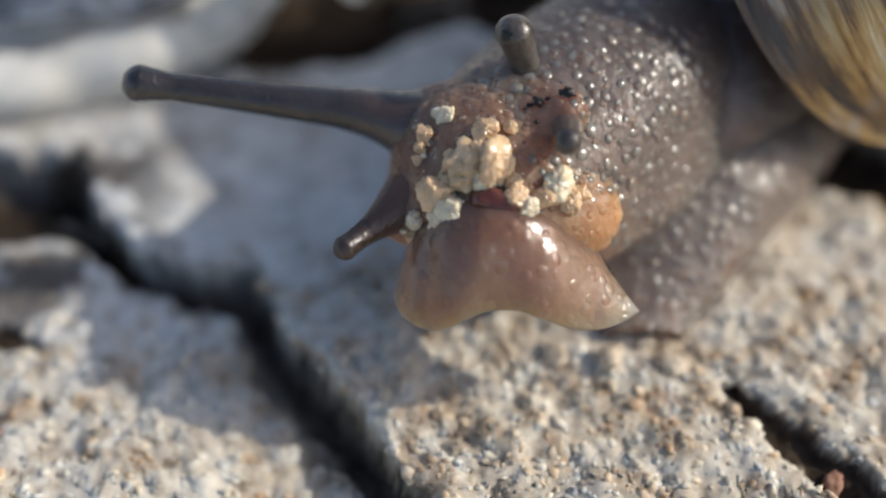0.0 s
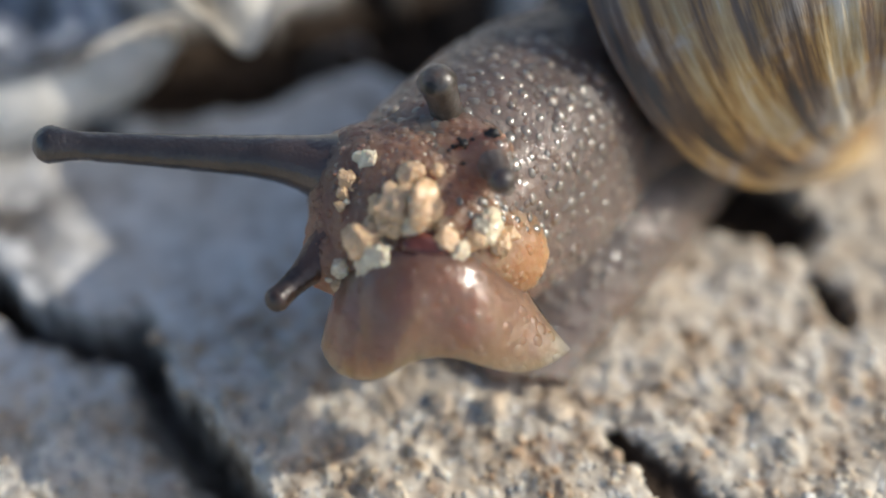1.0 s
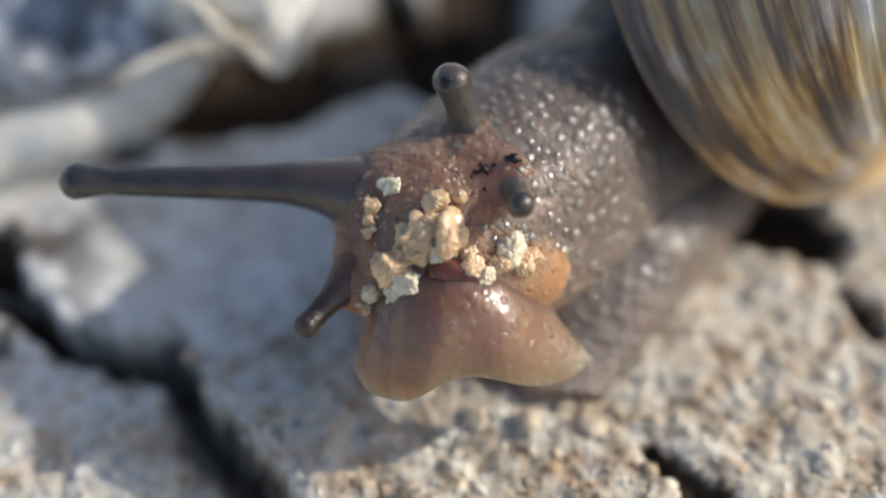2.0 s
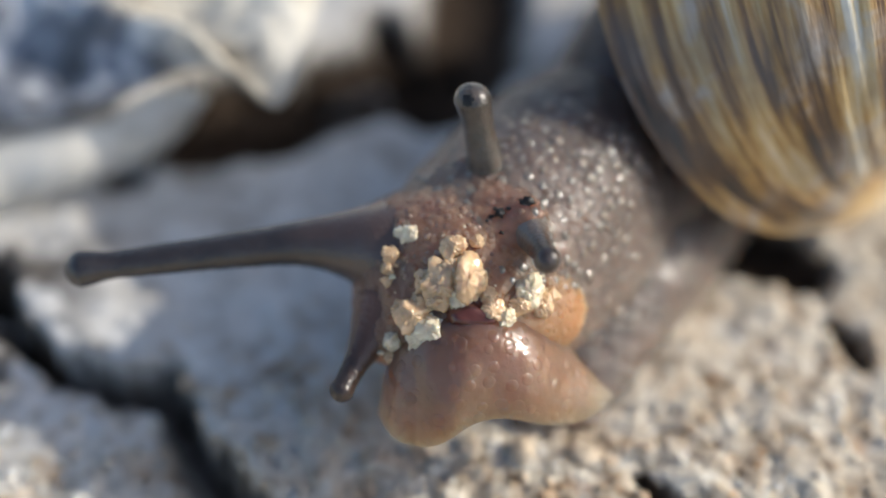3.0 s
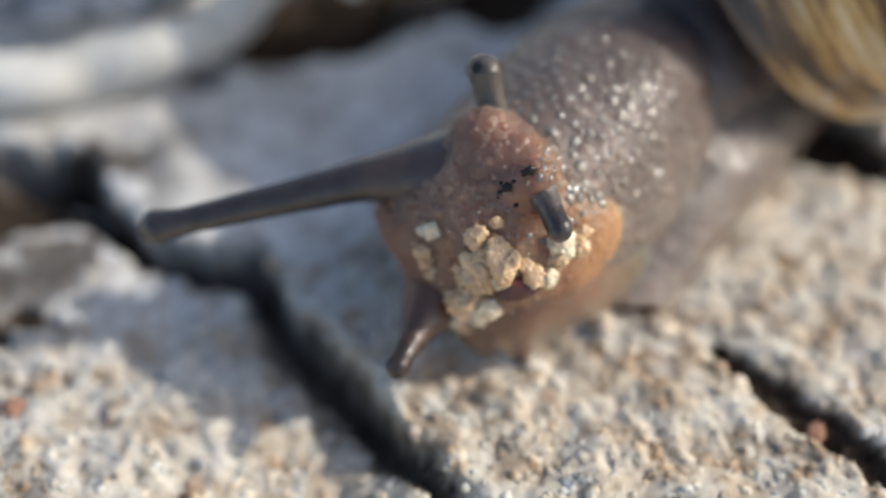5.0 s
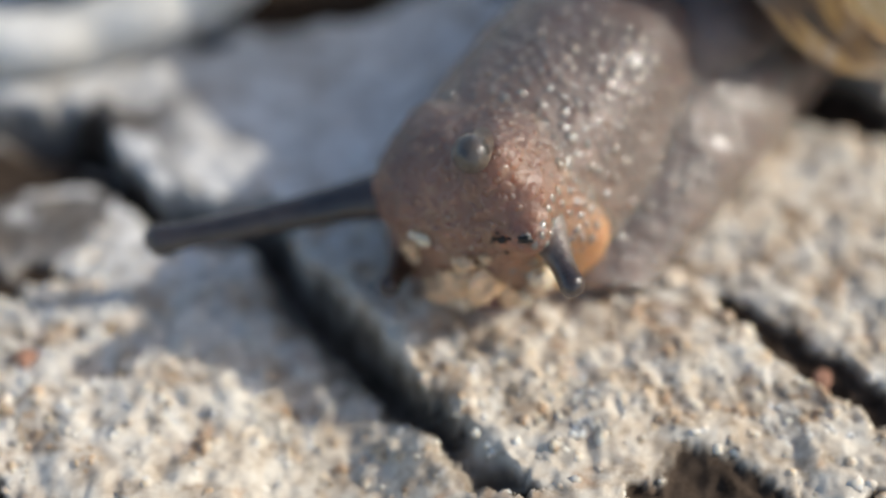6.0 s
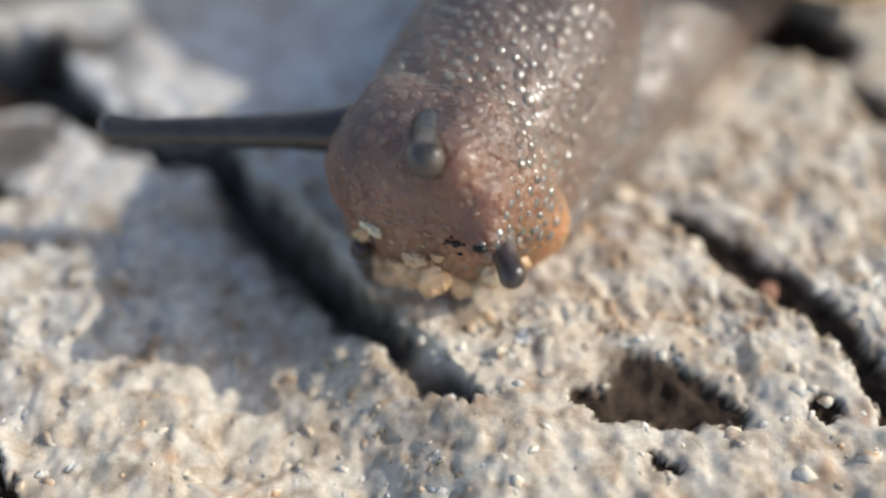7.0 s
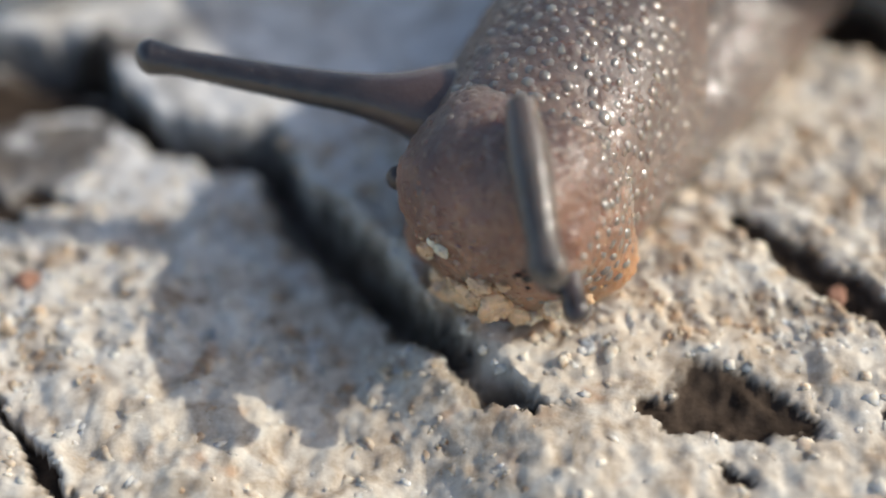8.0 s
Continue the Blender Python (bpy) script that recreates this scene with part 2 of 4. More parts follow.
def smooth_noise(x, y, seed=0, octaves=4, gain=0.5):
    """Value noise from -1 to 1."""
    total, size, out = 0.0, 1.0, 0.0
    for o in range(octaves):
        fx, fy = np.floor(x), np.floor(y)
        u, v = x - fx, y - fy
        u, v = u * u * (3 - 2 * u), v * v * (3 - 2 * v)
        a, b = lattice(fx, fy, seed + o), lattice(fx + 1, fy, seed + o)
        c, d = lattice(fx, fy + 1, seed + o), lattice(fx + 1, fy + 1, seed + o)
        out = out + size * ((a * (1 - u) + b * u) * (1 - v) + (c * (1 - u) + d * u) * v)
        total += size
        size *= gain
        x, y = x * 2.03 + 17.1, y * 2.03 + 5.7
    return out / total * 2 - 1


def bumps(u, v, seed=0):
    """Rounded tubercles, one in each unit cell, uneven in size: 0 to 1."""
    best = np.zeros(np.broadcast(u, v).shape)
    fu, fv = np.floor(u), np.floor(v)
    for i in (-1, 0, 1):
        for j in (-1, 0, 1):
            cu, cv = fu + i, fv + j
            px = cu + 0.5 + 0.6 * (lattice(cu, cv, seed) - 0.5)
            py = cv + 0.5 + 0.6 * (lattice(cu, cv, seed + 7) - 0.5)
            r = 0.42 + 0.22 * lattice(cu, cv, seed + 13)
            d2 = ((u - px) ** 2 + (v - py) ** 2) / (r * r)
            best = np.maximum(best, np.sqrt(np.clip(1 - d2, 0, 1)) * r * 1.6)
    return best


def grid_faces(nu, nv, close_u=False, close_v=False):
    f = []
    for i in range(nu if close_u else nu - 1):
        for j in range(nv if close_v else nv - 1):
            a, b = i * nv + j, ((i + 1) % nu) * nv + j
            c, d = ((i + 1) % nu) * nv + (j + 1) % nv, i * nv + (j + 1) % nv
            f.append((a, b, c, d))
    return f


def spline(points, n):
    """A smooth run of n places through the points."""
    p = np.asarray(points, float)
    p = np.vstack([2 * p[0] - p[1], p, 2 * p[-1] - p[-2]])
    out = []
    for t in np.linspace(0, len(points) - 1 - 1e-9, n):
        i = int(t)
        f = t - i
        a, b, c, d = p[i], p[i + 1], p[i + 2], p[i + 3]
        out.append(0.5 * (2 * b + (c - a) * f + (2 * a - 5 * b + 4 * c - d) * f * f + (3 * b - a - 3 * c + d) * f ** 3))
    return np.array(out)


def line_distance(x, y, points, widths):
    """Distance to a bent line in units of its width, and the side (positive: to the left of its way)."""
    best, side = np.full(x.shape, 1e9), np.zeros(x.shape)
    for k in range(len(points) - 1):
        (ax, ay), (bx, by) = points[k], points[k + 1]
        dx, dy = bx - ax, by - ay
        f = np.clip(((x - ax) * dx + (y - ay) * dy) / (dx * dx + dy * dy), 0, 1)
        w = widths[k] * (1 - f) + widths[k + 1] * f
        d = np.hypot(x - ax - f * dx, y - ay - f * dy) / w
        s = np.sign(dx * (y - ay) - dy * (x - ax))
        side = np.where(d < best, s, side)
        best = np.minimum(best, d)
    return best, side


def step(x, a, b):
    t = np.clip((x - a) / (b - a), 0, 1)
    return t * t * (3 - 2 * t)


# ---- ground: a broken sandstone sheet with a ledge, cracks and hollows ----
LEDGE = [(-60, 14), (-30, 6), (-19, 1.0), (-16.4, 0.9), (-14.7, 0.1), (-13.6, -1.8), (-12.4, -3.2), (-10.3, -4.0), (-8.2, -3.8), (-7.3, -6.0), (-6.0, -7.3), (-4.8, -8.9), (-3.4, -10.9), (-2.1, -12.4), (-0.75, -13.7)]
LEDGE_W = [1.0] * len(LEDGE)
HOLES = [
    ([(6.5, -8.3), (8.0, -9.6), (9.8, -11.5), (11.0, -12.9), (11.7, -14.9), (12.2, -18)], [0.35, 0.65, 0.6, 0.5, 0.5, 0.5], 0.75),
    ([(2.9, -15.1), (3.8, -15.3), (4.9, -14.7), (6.2, -15.2), (7.3, -15.5)], [0.2, 0.55, 1.15, 0.85, 0.5], 0.42),
    ([(4.9, -16.8), (5.5, -17.4)], [0.2, 0.18], 0.3),
    ([(9.7, -15.4), (9.9, -15.5)], [0.35, 0.35], 0.5),
    ([(-0.3, -15.0), (0.0, -14.7)], [0.22, 0.2], 0.6),
    ([(-15.5, -14.3), (-13.8, -16.3), (-12.6, -17.8), (-12.0, -21)], [0.16, 0.2, 0.18, 0.3], 0.8),
    ([(-11.6, 4.6), (-10.9, 4.8)], [0.6, 0.5], 1.4),
    ([(-19.5, -2.0), (-17.0, -0.8), (-15.3, 0.4)], [1.5, 1.4, 0.7], 1.0),
    ([(-15.6, -1.6), (-13.8, -2.3), (-12.6, -3.3)], [0.6, 0.5, 0.4], 0.4),
    ([(-18.6, -5.8), (-16.6, -7.2)], [0.7, 0.5], 0.5),
    ([(-16.2, -6.3), (-14.6, -6.6)], [0.4, 0.25], 0.5),
    # next two: dark hollows that paint in the shade under the leaf's arch
    ([(-10.0, 6.6), (-8.0, 6.6), (-5.8, 7.0), (-3.4, 8.8), (-0.6, 9.4)], [1.1, 1.4, 1.2, 1.0, 1.1], 2.0),
    ([(-9.6, 8.8), (-7.6, 9.2), (-5.6, 9.2)], [1.5, 1.9, 1.6], 2.0),
    ([(-4.6, 10.6), (-2.2, 11.6), (0.5, 12.0)], [1.1, 1.2, 1.3], 1.6),
    ([(-2.0, 14.0), (0.2, 9.0), (1.6, 11.5), (2.0, 17)], [0.9, 1.5, 2.0, 2.2], 2.2),
    # dark hollow in front of the shell, enlarged to paint in its shadow
    ([(9.6, 3.0), (11.0, 1.8), (13.2, 0.2)], [1.4, 1.7, 1.1], 1.8),
    ([(13.9, -2.4), (14.3, -3.6)], [0.55, 0.4], 1.0),
]


def ground_height(x, y):
    """Height in mm and how much of the dark earth and painted shade shows, 0 to 1."""
    wx = x + 0.55 * smooth_noise(x * 1.3, y * 1.3, 3, 5, 0.75)
    wy = y + 0.55 * smooth_noise(x * 1.3 + 40, y * 1.3, 4, 5, 0.75)
    d, s = line_distance(wx, wy, LEDGE, LEDGE_W)
    low = (s < 0) & (wx < 6) & (wy > -30)
    fade = step(np.hypot(x + 1.0, y + 13.2), 0.3, 5.0)
    deep = 1.05 + 0.45 * step(x, -9.5, -7.0)
    drop = np.where(low, (1 - step(x, -3.0, 0.8)) * deep * fade * step(d, 0.02, 0.3) * (1 - 0.5 * step(d, 2, 9)), 0)
    z = 0.5 - drop
    gape = (0.46 + 0.3 * step(x, -9.5, -7.0)) * (1 + 0.7 * smooth_noise(x * 0.8, y * 0.8, 77, 2))
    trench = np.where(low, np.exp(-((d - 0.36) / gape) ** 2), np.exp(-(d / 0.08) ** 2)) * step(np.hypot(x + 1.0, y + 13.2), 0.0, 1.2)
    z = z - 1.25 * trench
    # dark earth along the ledge, widened to paint in the ledge's own shadow
    soil_shade = np.where(low, 0.9 * np.exp(-((d - 0.36) / (gape + 0.12)) ** 2), np.exp(-(d / 0.1) ** 2)) * step(np.hypot(x + 1.0, y + 13.2), 0.0, 1.2)
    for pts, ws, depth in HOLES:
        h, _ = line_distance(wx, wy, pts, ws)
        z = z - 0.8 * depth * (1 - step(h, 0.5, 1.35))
        soil_shade = np.maximum(soil_shade, 1 - step(h, 0.8, 1.3))
    z = z + 0.16 * smooth_noise(x * 0.14, y * 0.14, 21, 3) + 0.22 * smooth_noise(x * 0.6, y * 0.6, 31, 3)
    crumbly = 0.45 + 0.55 * step(-y + 0.25 * x, -1.0, 4.0)
    pits = np.clip(-smooth_noise(x * 1.7, y * 1.7, 51, 2) - 0.25, 0, 1)
    z = z + crumbly * (0.2 * smooth_noise(x * 1.7, y * 1.7, 41, 4, 0.5) - 0.24 * pits + (0.07 - 0.04 * step(-y, 12, 15)) * bumps(x * 1.5 + 0.9 * wy, y * 1.5, 5) + 0.03 * smooth_noise(x * 6, y * 6, 43, 2))
    # dark mottles at the left, strengthened to paint in shade that nothing casts here
    soil_shade = np.maximum(soil_shade, 0.85 * step(-x, 10.0, 13.5) * step(y, -9, -4.5) * (1 - step(y, 0.5, 2.5)) * step(smooth_noise(x * 0.6, y * 0.6, 57, 4), -0.12, 0.16) * (1 - step(np.hypot(x, y), 24, 34)))
    chalk = (1 - step(-y + 0.9 * x, 0.5, 5.5)) * (1 - 0.75 * step(-y, 4.5, 8.5))
    return z, np.clip(soil_shade + 0.2 * pits * crumbly, 0, 1), 0.35 + (chalk - 0.35) * (1 - step(np.hypot(x, y), 30, 70))


def ground():
    def ruler(a, b, fine):
        core = list(np.arange(a, b, fine))
        out, gap = [], fine
        v = b
        while v < 2500:
            gap *= 1.16
            v += gap
            out.append(v)
        return np.array([-(q - b) + a for q in reversed(out)] + core + [b] + out)

    xs, ys = ruler(-22, 18, 0.11), ruler(-21, 18, 0.11)
    X, Y = np.meshgrid(xs, ys, indexing="ij")
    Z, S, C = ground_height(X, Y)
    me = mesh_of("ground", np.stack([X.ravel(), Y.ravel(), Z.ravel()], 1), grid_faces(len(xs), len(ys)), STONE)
    a = me.attributes.new("soil_shade", "FLOAT", "POINT")
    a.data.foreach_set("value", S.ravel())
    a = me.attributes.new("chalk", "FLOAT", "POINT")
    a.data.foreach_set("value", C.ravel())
    return tagged(new("ground", me), "pale sandstone ground, crumbly, with dark earth and painted shade in its cracks", "ground", kind="structure")


ground()


def icosphere():
    g = (1 + 5 ** 0.5) / 2
    v = [(-1, g, 0), (1, g, 0), (-1, -g, 0), (1, -g, 0), (0, -1, g), (0, 1, g), (0, -1, -g), (0, 1, -g), (g, 0, -1), (g, 0, 1), (-g, 0, -1), (-g, 0, 1)]
    f = [(0, 11, 5), (0, 5, 1), (0, 1, 7), (0, 7, 10), (0, 10, 11), (1, 5, 9), (5, 11, 4), (11, 10, 2), (10, 7, 6), (7, 1, 8), (3, 9, 4), (3, 4, 2), (3, 2, 6), (3, 6, 8), (3, 8, 9), (4, 9, 5), (2, 4, 11), (6, 2, 10), (8, 6, 7), (9, 8, 1)]
    return np.array(v) / np.linalg.norm(v[0]), f


def sand():
    """Loose grains and crumbs on the stone."""
    rng = np.random.default_rng(4)
    n = 26000
    x, y = rng.uniform(-19, 15, n), rng.uniform(-19.5, 6, n)
    patch = 0.5 + 0.5 * smooth_noise(x * 0.5, y * 0.5, 71, 3)
    calm = 1 - 0.9 * step(-y, 11.5, 14.5)
    keep = rng.uniform(0, 1, n) < calm * (0.03 + 0.97 * step(-y + 0.25 * x, -0.5, 4.5)) * np.clip(0.1 + 1.3 * patch, 0, 1)
    x, y = x[keep], y[keep]
    z, soil_shade, _ = ground_height(x, y)
    ok = soil_shade < 0.35
    x, y, z = x[ok], y[ok], z[ok]
    r = 0.10 + 0.19 * rng.uniform(0, 1, len(x)) ** 2
    base, tri = icosphere()
    k = len(x)
    shape = base[None] * (1 + 0.45 * rng.uniform(-1, 1, (k, 12, 1))) * np.stack([rng.uniform(0.7, 1.6, k), rng.uniform(0.7, 1.3, k), rng.uniform(0.6, 1.0, k)], -1)[:, None]
    turn = rng.uniform(0, 6.28, k)
    c, q = np.cos(turn)[:, None], np.sin(turn)[:, None]
    shape = np.stack([shape[..., 0] * c - shape[..., 1] * q, shape[..., 0] * q + shape[..., 1] * c, shape[..., 2]], -1)
    V = shape * r[:, None, None] + np.stack([x, y, z - 0.7 * r + 0.05 * rng.uniform(0, 1, k) ** 2], -1)[:, None]
    Fc = (np.array(tri)[None] + 12 * np.arange(k)[:, None, None]).reshape(-1, 3).tolist()
    tagged(new("sand", mesh_of("sand", V.reshape(-1, 3), Fc, SAND)), "loose cream and tan sand grains lying on the stone", "sand", kind="stuff")


sand()


# ---- dry leaf ----
def dry_leaf():
    """A dead leaf whose near margin arches off the stone; part of the margin is folded down."""
    leaf = tagged(new("dry_leaf"), "curled dry grey leaf with a pale folded margin, on the stone", "leaf")
    nu, nv = 120, 46
    margin = spline([(-18.3, 3.9, 3.6), (-15.4, 3.7, 4.0), (-13.5, 3.8, 4.0), (-11.9, 3.9, 4.2), (-10.9, 4.2, 4.6), (-9.6, 4.4, 5.2), (-8.6, 4.5, 5.7), (-7.5, 4.4, 6.0), (-6.6, 4.2, 5.8), (-5.9, 4.0, 5.3), (-5.3, 4.0, 4.6), (-4.9, 4.2, 4.8), (-4.6, 4.7, 5.2), (-4.4, 5.6, 5.6), (-4.1, 6.9, 6.0), (-3.8, 10.3, 6.0)], nu)
    V, UV = [], []
    for i, c in enumerate(margin):
        u = i / (nu - 1)
        toward = np.array([-0.55 - 0.5 * u, 1.0 - 0.55 * u])
        for j in range(nv):
            v = j / (nv - 1)
            far = 17 * v ** 1.5
            rise = 0.55 * math.sin(min(v * 9, 3.14)) + 0.9 * v + 0.5 * math.sin(v * 9 + u * 14) * v
            q = (c[0] + toward[0] * far, c[1] + toward[1] * far)
            V.append((*q, c[2] + rise + 0.8 * float(smooth_noise(np.array(q[0] * 0.55), np.array(q[1] * 0.55), 91, 4)) * min(1, v * 6)))
            UV.append((u, v))
    blade = part("blade", mesh_of("blade", V, grid_faces(nu, nv), LEAF, uvs=UV), leaf)
    m = blade.modifiers.new("thick", "SOLIDIFY")
    m.thickness = 0.22 * MM
    top = spline([(-18.9, 3.2, 2.6), (-16.5, 3.3, 2.6), (-15.1, 3.7, 2.9), (-13.7, 4.2, 3.2), (-11.7, 4.4, 3.4), (-10.5, 4.7, 4.0), (-9.4, 5.1, 4.4), (-8.3, 5.1, 4.6)], 80)
    hem = spline([(-19.5, 2.5, 0.6), (-16.9, 2.7, 0.6), (-14.8, 3.2, 0.6), (-12.6, 4.2, 0.8), (-11.3, 5.0, 0.9), (-10.3, 5.6, 1.1), (-9.3, 6.3, 1.6), (-8.3, 5.7, 3.6)], 80)
    V, UV = [], []
    for i in range(80):
        for j in range(24):
            v = j / 23
            bulge = math.sin(v * math.pi)
            p = top[i] * (1 - v) + hem[i] * v + np.array([0.25, -0.75, 0.25]) * bulge * (0.9 + 0.3 * math.sin(i * 0.23))
            if v > 0.85:
                p = p + np.array([-0.1, 0.5, 0.1]) * (v - 0.85) * 8
            V.append(p + 0.06 * math.sin(i * 0.9 + j))
            UV.append((i / 80, v))
    fold = part("folded_margin", mesh_of("folded_margin", V, grid_faces(80, 24), FOLD, uvs=UV), leaf, "pale folded leaf margin")
    m = fold.modifiers.new("thick", "SOLIDIFY")
    m.thickness = 0.3 * MM
    return leaf


dry_leaf()


# ---- snail ----
snail = tagged(new("snail"), "land snail with ribbed golden brown shell and crumbs on its mouth", "snail")


def warts(P, cell, seed=0):
    """Rounded tubercles of uneven size all through space, 0 to 1, at the places P (mm)."""
    Q = P / cell
    base = np.floor(Q)
    best = np.zeros(len(P))
    for i in (-1, 0, 1):
        for j in (-1, 0, 1):
            for k in (-1, 0, 1):
                c = base + (i, j, k)
                a, b = c[:, 0] + 57 * c[:, 2], c[:, 1] - 31 * c[:, 2]
                o = np.stack([lattice(a, b, seed), lattice(a, b, seed + 3), lattice(a, b, seed + 5)], 1) * 0.8 + 0.1
                r = 0.34 + 0.22 * lattice(a, b, seed + 8)
                d2 = ((Q - c - o) ** 2).sum(1) / (r * r)
                best = np.maximum(best, np.sqrt(np.clip(1 - d2, 0, 1)) * r * 2.0)
    return best


def flesh(name, path, widths, heights, parent, nu=170, nv=190, cell=0.42, size=0.12, dusk=0.0, blush=0.0, label="", skirt=0.0, dim=(0.38, 0.68)):
    """A warty body tube along a path; sizes in mm, half widths and half heights along it."""
    c = spline(path, nu)
    t = np.linspace(0, 1, nu)
    w, h = spline([(v, 0, 0) for v in widths], nu)[:, 0], spline([(v, 0, 0) for v in heights], nu)[:, 0]
    way = np.gradient(c, axis=0)
    way /= np.linalg.norm(way, axis=1)[:, None]
    side = np.cross(way, (0, 0, 1))
    side /= np.linalg.norm(side, axis=1)[:, None]
    up = np.cross(side, way)
    a = np.linspace(0, 2 * math.pi, nv, endpoint=False)
    ca, sa = np.cos(a), np.sin(a)
    out = side[:, None] * ca[None, :, None] + up[:, None] * sa[None, :, None]
    spread = skirt * np.outer(step(t, 0.2, 0.45), step(-sa, -0.35, 1.0))
    P = c[:, None] + side[:, None] * (w[:, None] * ca * (1 + spread))[..., None] + up[:, None] * (h[:, None] * np.sign(sa) * np.abs(sa) ** 0.85)[..., None]
    flat = P.reshape(-1, 3)
    lift = 0.35 * size * warts(flat, cell, 3) + 0.02 * warts(flat, cell * 0.5, 11) + 0.1 * smooth_noise(flat[:, 0] * 0.6 + flat[:, 2], flat[:, 1] * 0.6, 17, 3)
    P = P + out * lift.reshape(nu, nv)[..., None]
    ends = [P[0].mean(0), P[-1].mean(0)]
    V = np.vstack([P.reshape(-1, 3), ends])
    F = grid_faces(nu, nv, close_v=True)
    F += [(nu * nv, (j + 1) % nv, j) for j in range(nv)] + [(nu * nv + 1, (nu - 1) * nv + j, (nu - 1) * nv + (j + 1) % nv) for j in range(nv)]
    me = mesh_of(name, V, F, SKIN)
    # dusk: shell's shade painted into the upper side, stronger towards the rear
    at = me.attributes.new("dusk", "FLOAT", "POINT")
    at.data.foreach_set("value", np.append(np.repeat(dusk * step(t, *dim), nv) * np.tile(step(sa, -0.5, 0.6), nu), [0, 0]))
    at = me.attributes.new("blush", "FLOAT", "POINT")
    at.data.foreach_set("value", np.append(np.repeat(blush * (1 - step(t, 0.3, 0.55)), nv), [0, 0]))
    return part(name, me, parent, label)


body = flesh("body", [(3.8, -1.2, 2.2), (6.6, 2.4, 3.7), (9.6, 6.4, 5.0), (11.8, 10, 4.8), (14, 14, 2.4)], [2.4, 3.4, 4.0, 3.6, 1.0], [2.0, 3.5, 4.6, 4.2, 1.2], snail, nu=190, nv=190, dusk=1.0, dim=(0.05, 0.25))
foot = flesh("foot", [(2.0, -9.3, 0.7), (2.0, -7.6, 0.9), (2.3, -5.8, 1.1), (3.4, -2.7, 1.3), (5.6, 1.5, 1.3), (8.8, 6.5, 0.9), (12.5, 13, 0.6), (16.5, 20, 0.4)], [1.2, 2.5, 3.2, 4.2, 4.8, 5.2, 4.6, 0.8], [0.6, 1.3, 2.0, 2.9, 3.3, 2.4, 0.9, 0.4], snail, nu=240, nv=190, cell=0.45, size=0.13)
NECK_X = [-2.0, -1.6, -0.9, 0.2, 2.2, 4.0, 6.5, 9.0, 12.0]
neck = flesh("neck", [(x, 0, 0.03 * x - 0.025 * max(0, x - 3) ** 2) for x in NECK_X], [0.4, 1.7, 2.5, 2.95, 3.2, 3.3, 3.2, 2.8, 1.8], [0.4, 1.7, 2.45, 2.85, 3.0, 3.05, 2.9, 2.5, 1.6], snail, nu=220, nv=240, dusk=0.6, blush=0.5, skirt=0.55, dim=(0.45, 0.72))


def tubercles(owner, count, seed, start, end, facing=(0, 0, 1), least=-0.2, gap=0.42, top=99, low=-99, skin=BEAD, label="small pale wet skin beads"):
    """Small wet beads of skin set all over the upper side of a fleshy part, between two places along its x."""
    rng = np.random.default_rng(seed)
    me = owner.data
    co, no = np.empty(len(me.vertices) * 3), np.empty(len(me.vertices) * 3)
    me.vertices.foreach_get("co", co)
    me.vertices.foreach_get("normal", no)
    co, no = co.reshape(-1, 3) / MM, no.reshape(-1, 3)
    pool = np.flatnonzero((no @ np.array(facing) > least) & (co[:, 1] < top) & (co[:, 1] > low) & (co[:, 0] > start) & (co[:, 0] < end))
    base, tri = icosphere()
    V, tris, mid = list(base), [], {}
    for a, b, c in tri:
        m = []
        for p, q in ((a, b), (b, c), (c, a)):
            key = (min(p, q), max(p, q))
            if key not in mid:
                mid[key] = len(V)
                V.append((base[p] + base[q]) / np.linalg.norm(base[p] + base[q]))
            m.append(mid[key])
        tris += [(a, m[0], m[2]), (m[0], b, m[1]), (m[2], m[1], c), (m[0], m[1], m[2])]
    V = np.array(V)
    kept = []
    for i in rng.permutation(pool):
        if len(kept) >= count:
            break
        if not kept or np.min(((co[kept] - co[i]) ** 2).sum(1)) > gap ** 2:
            kept.append(int(i))
    r = rng.uniform(0.36, 0.56, len(kept)) * gap
    n = no[kept][:, None]
    flat = V[None] - 0.5 * (V[None] * n).sum(-1, keepdims=True) * n
    P = flat * r[:, None, None] * rng.uniform(0.8, 1.3, (len(kept), 1, 3)) + (co[kept] - no[kept] * 0.34 * r[:, None])[:, None]
    F = (np.array(tris)[None] + len(V) * np.arange(len(kept))[:, None, None]).reshape(-1, 3).tolist()
    q = part("warty_skin", mesh_of("warty_skin", P.reshape(-1, 3), F, skin), owner, label)
    q["kind"] = "stuff"
    return q


tubercles(neck, 1300, 21, 0.4, 6.0, (0, -0.7, 0.7), 0.2, 0.42)
tubercles(foot, 500, 22, 2.0, 9.0, (0.4, -0.6, 0.7), 0.1, 0.42)


def ellipsoid(P, c, r):
    q = (P - np.array(c)) / np.array(r)
    k0, k1 = np.linalg.norm(q, axis=1), np.linalg.norm(q / np.array(r), axis=1)
    return k0 * (k0 - 1) / np.maximum(k1, 1e-6)


def cone(P, a, b, ra, rb):
    a, b = np.array(a, float), np.array(b, float)
    f = np.clip((P - a) @ (b - a) / ((b - a) @ (b - a)), 0, 1)
    return np.linalg.norm(P - a - f[:, None] * (b - a), axis=1) - (ra + (rb - ra) * f)


def join(a, b, k):
    h = np.clip(0.5 + 0.5 * (b - a) / k, 0, 1)
    return b * (1 - h) + a * h - k * h * (1 - h)


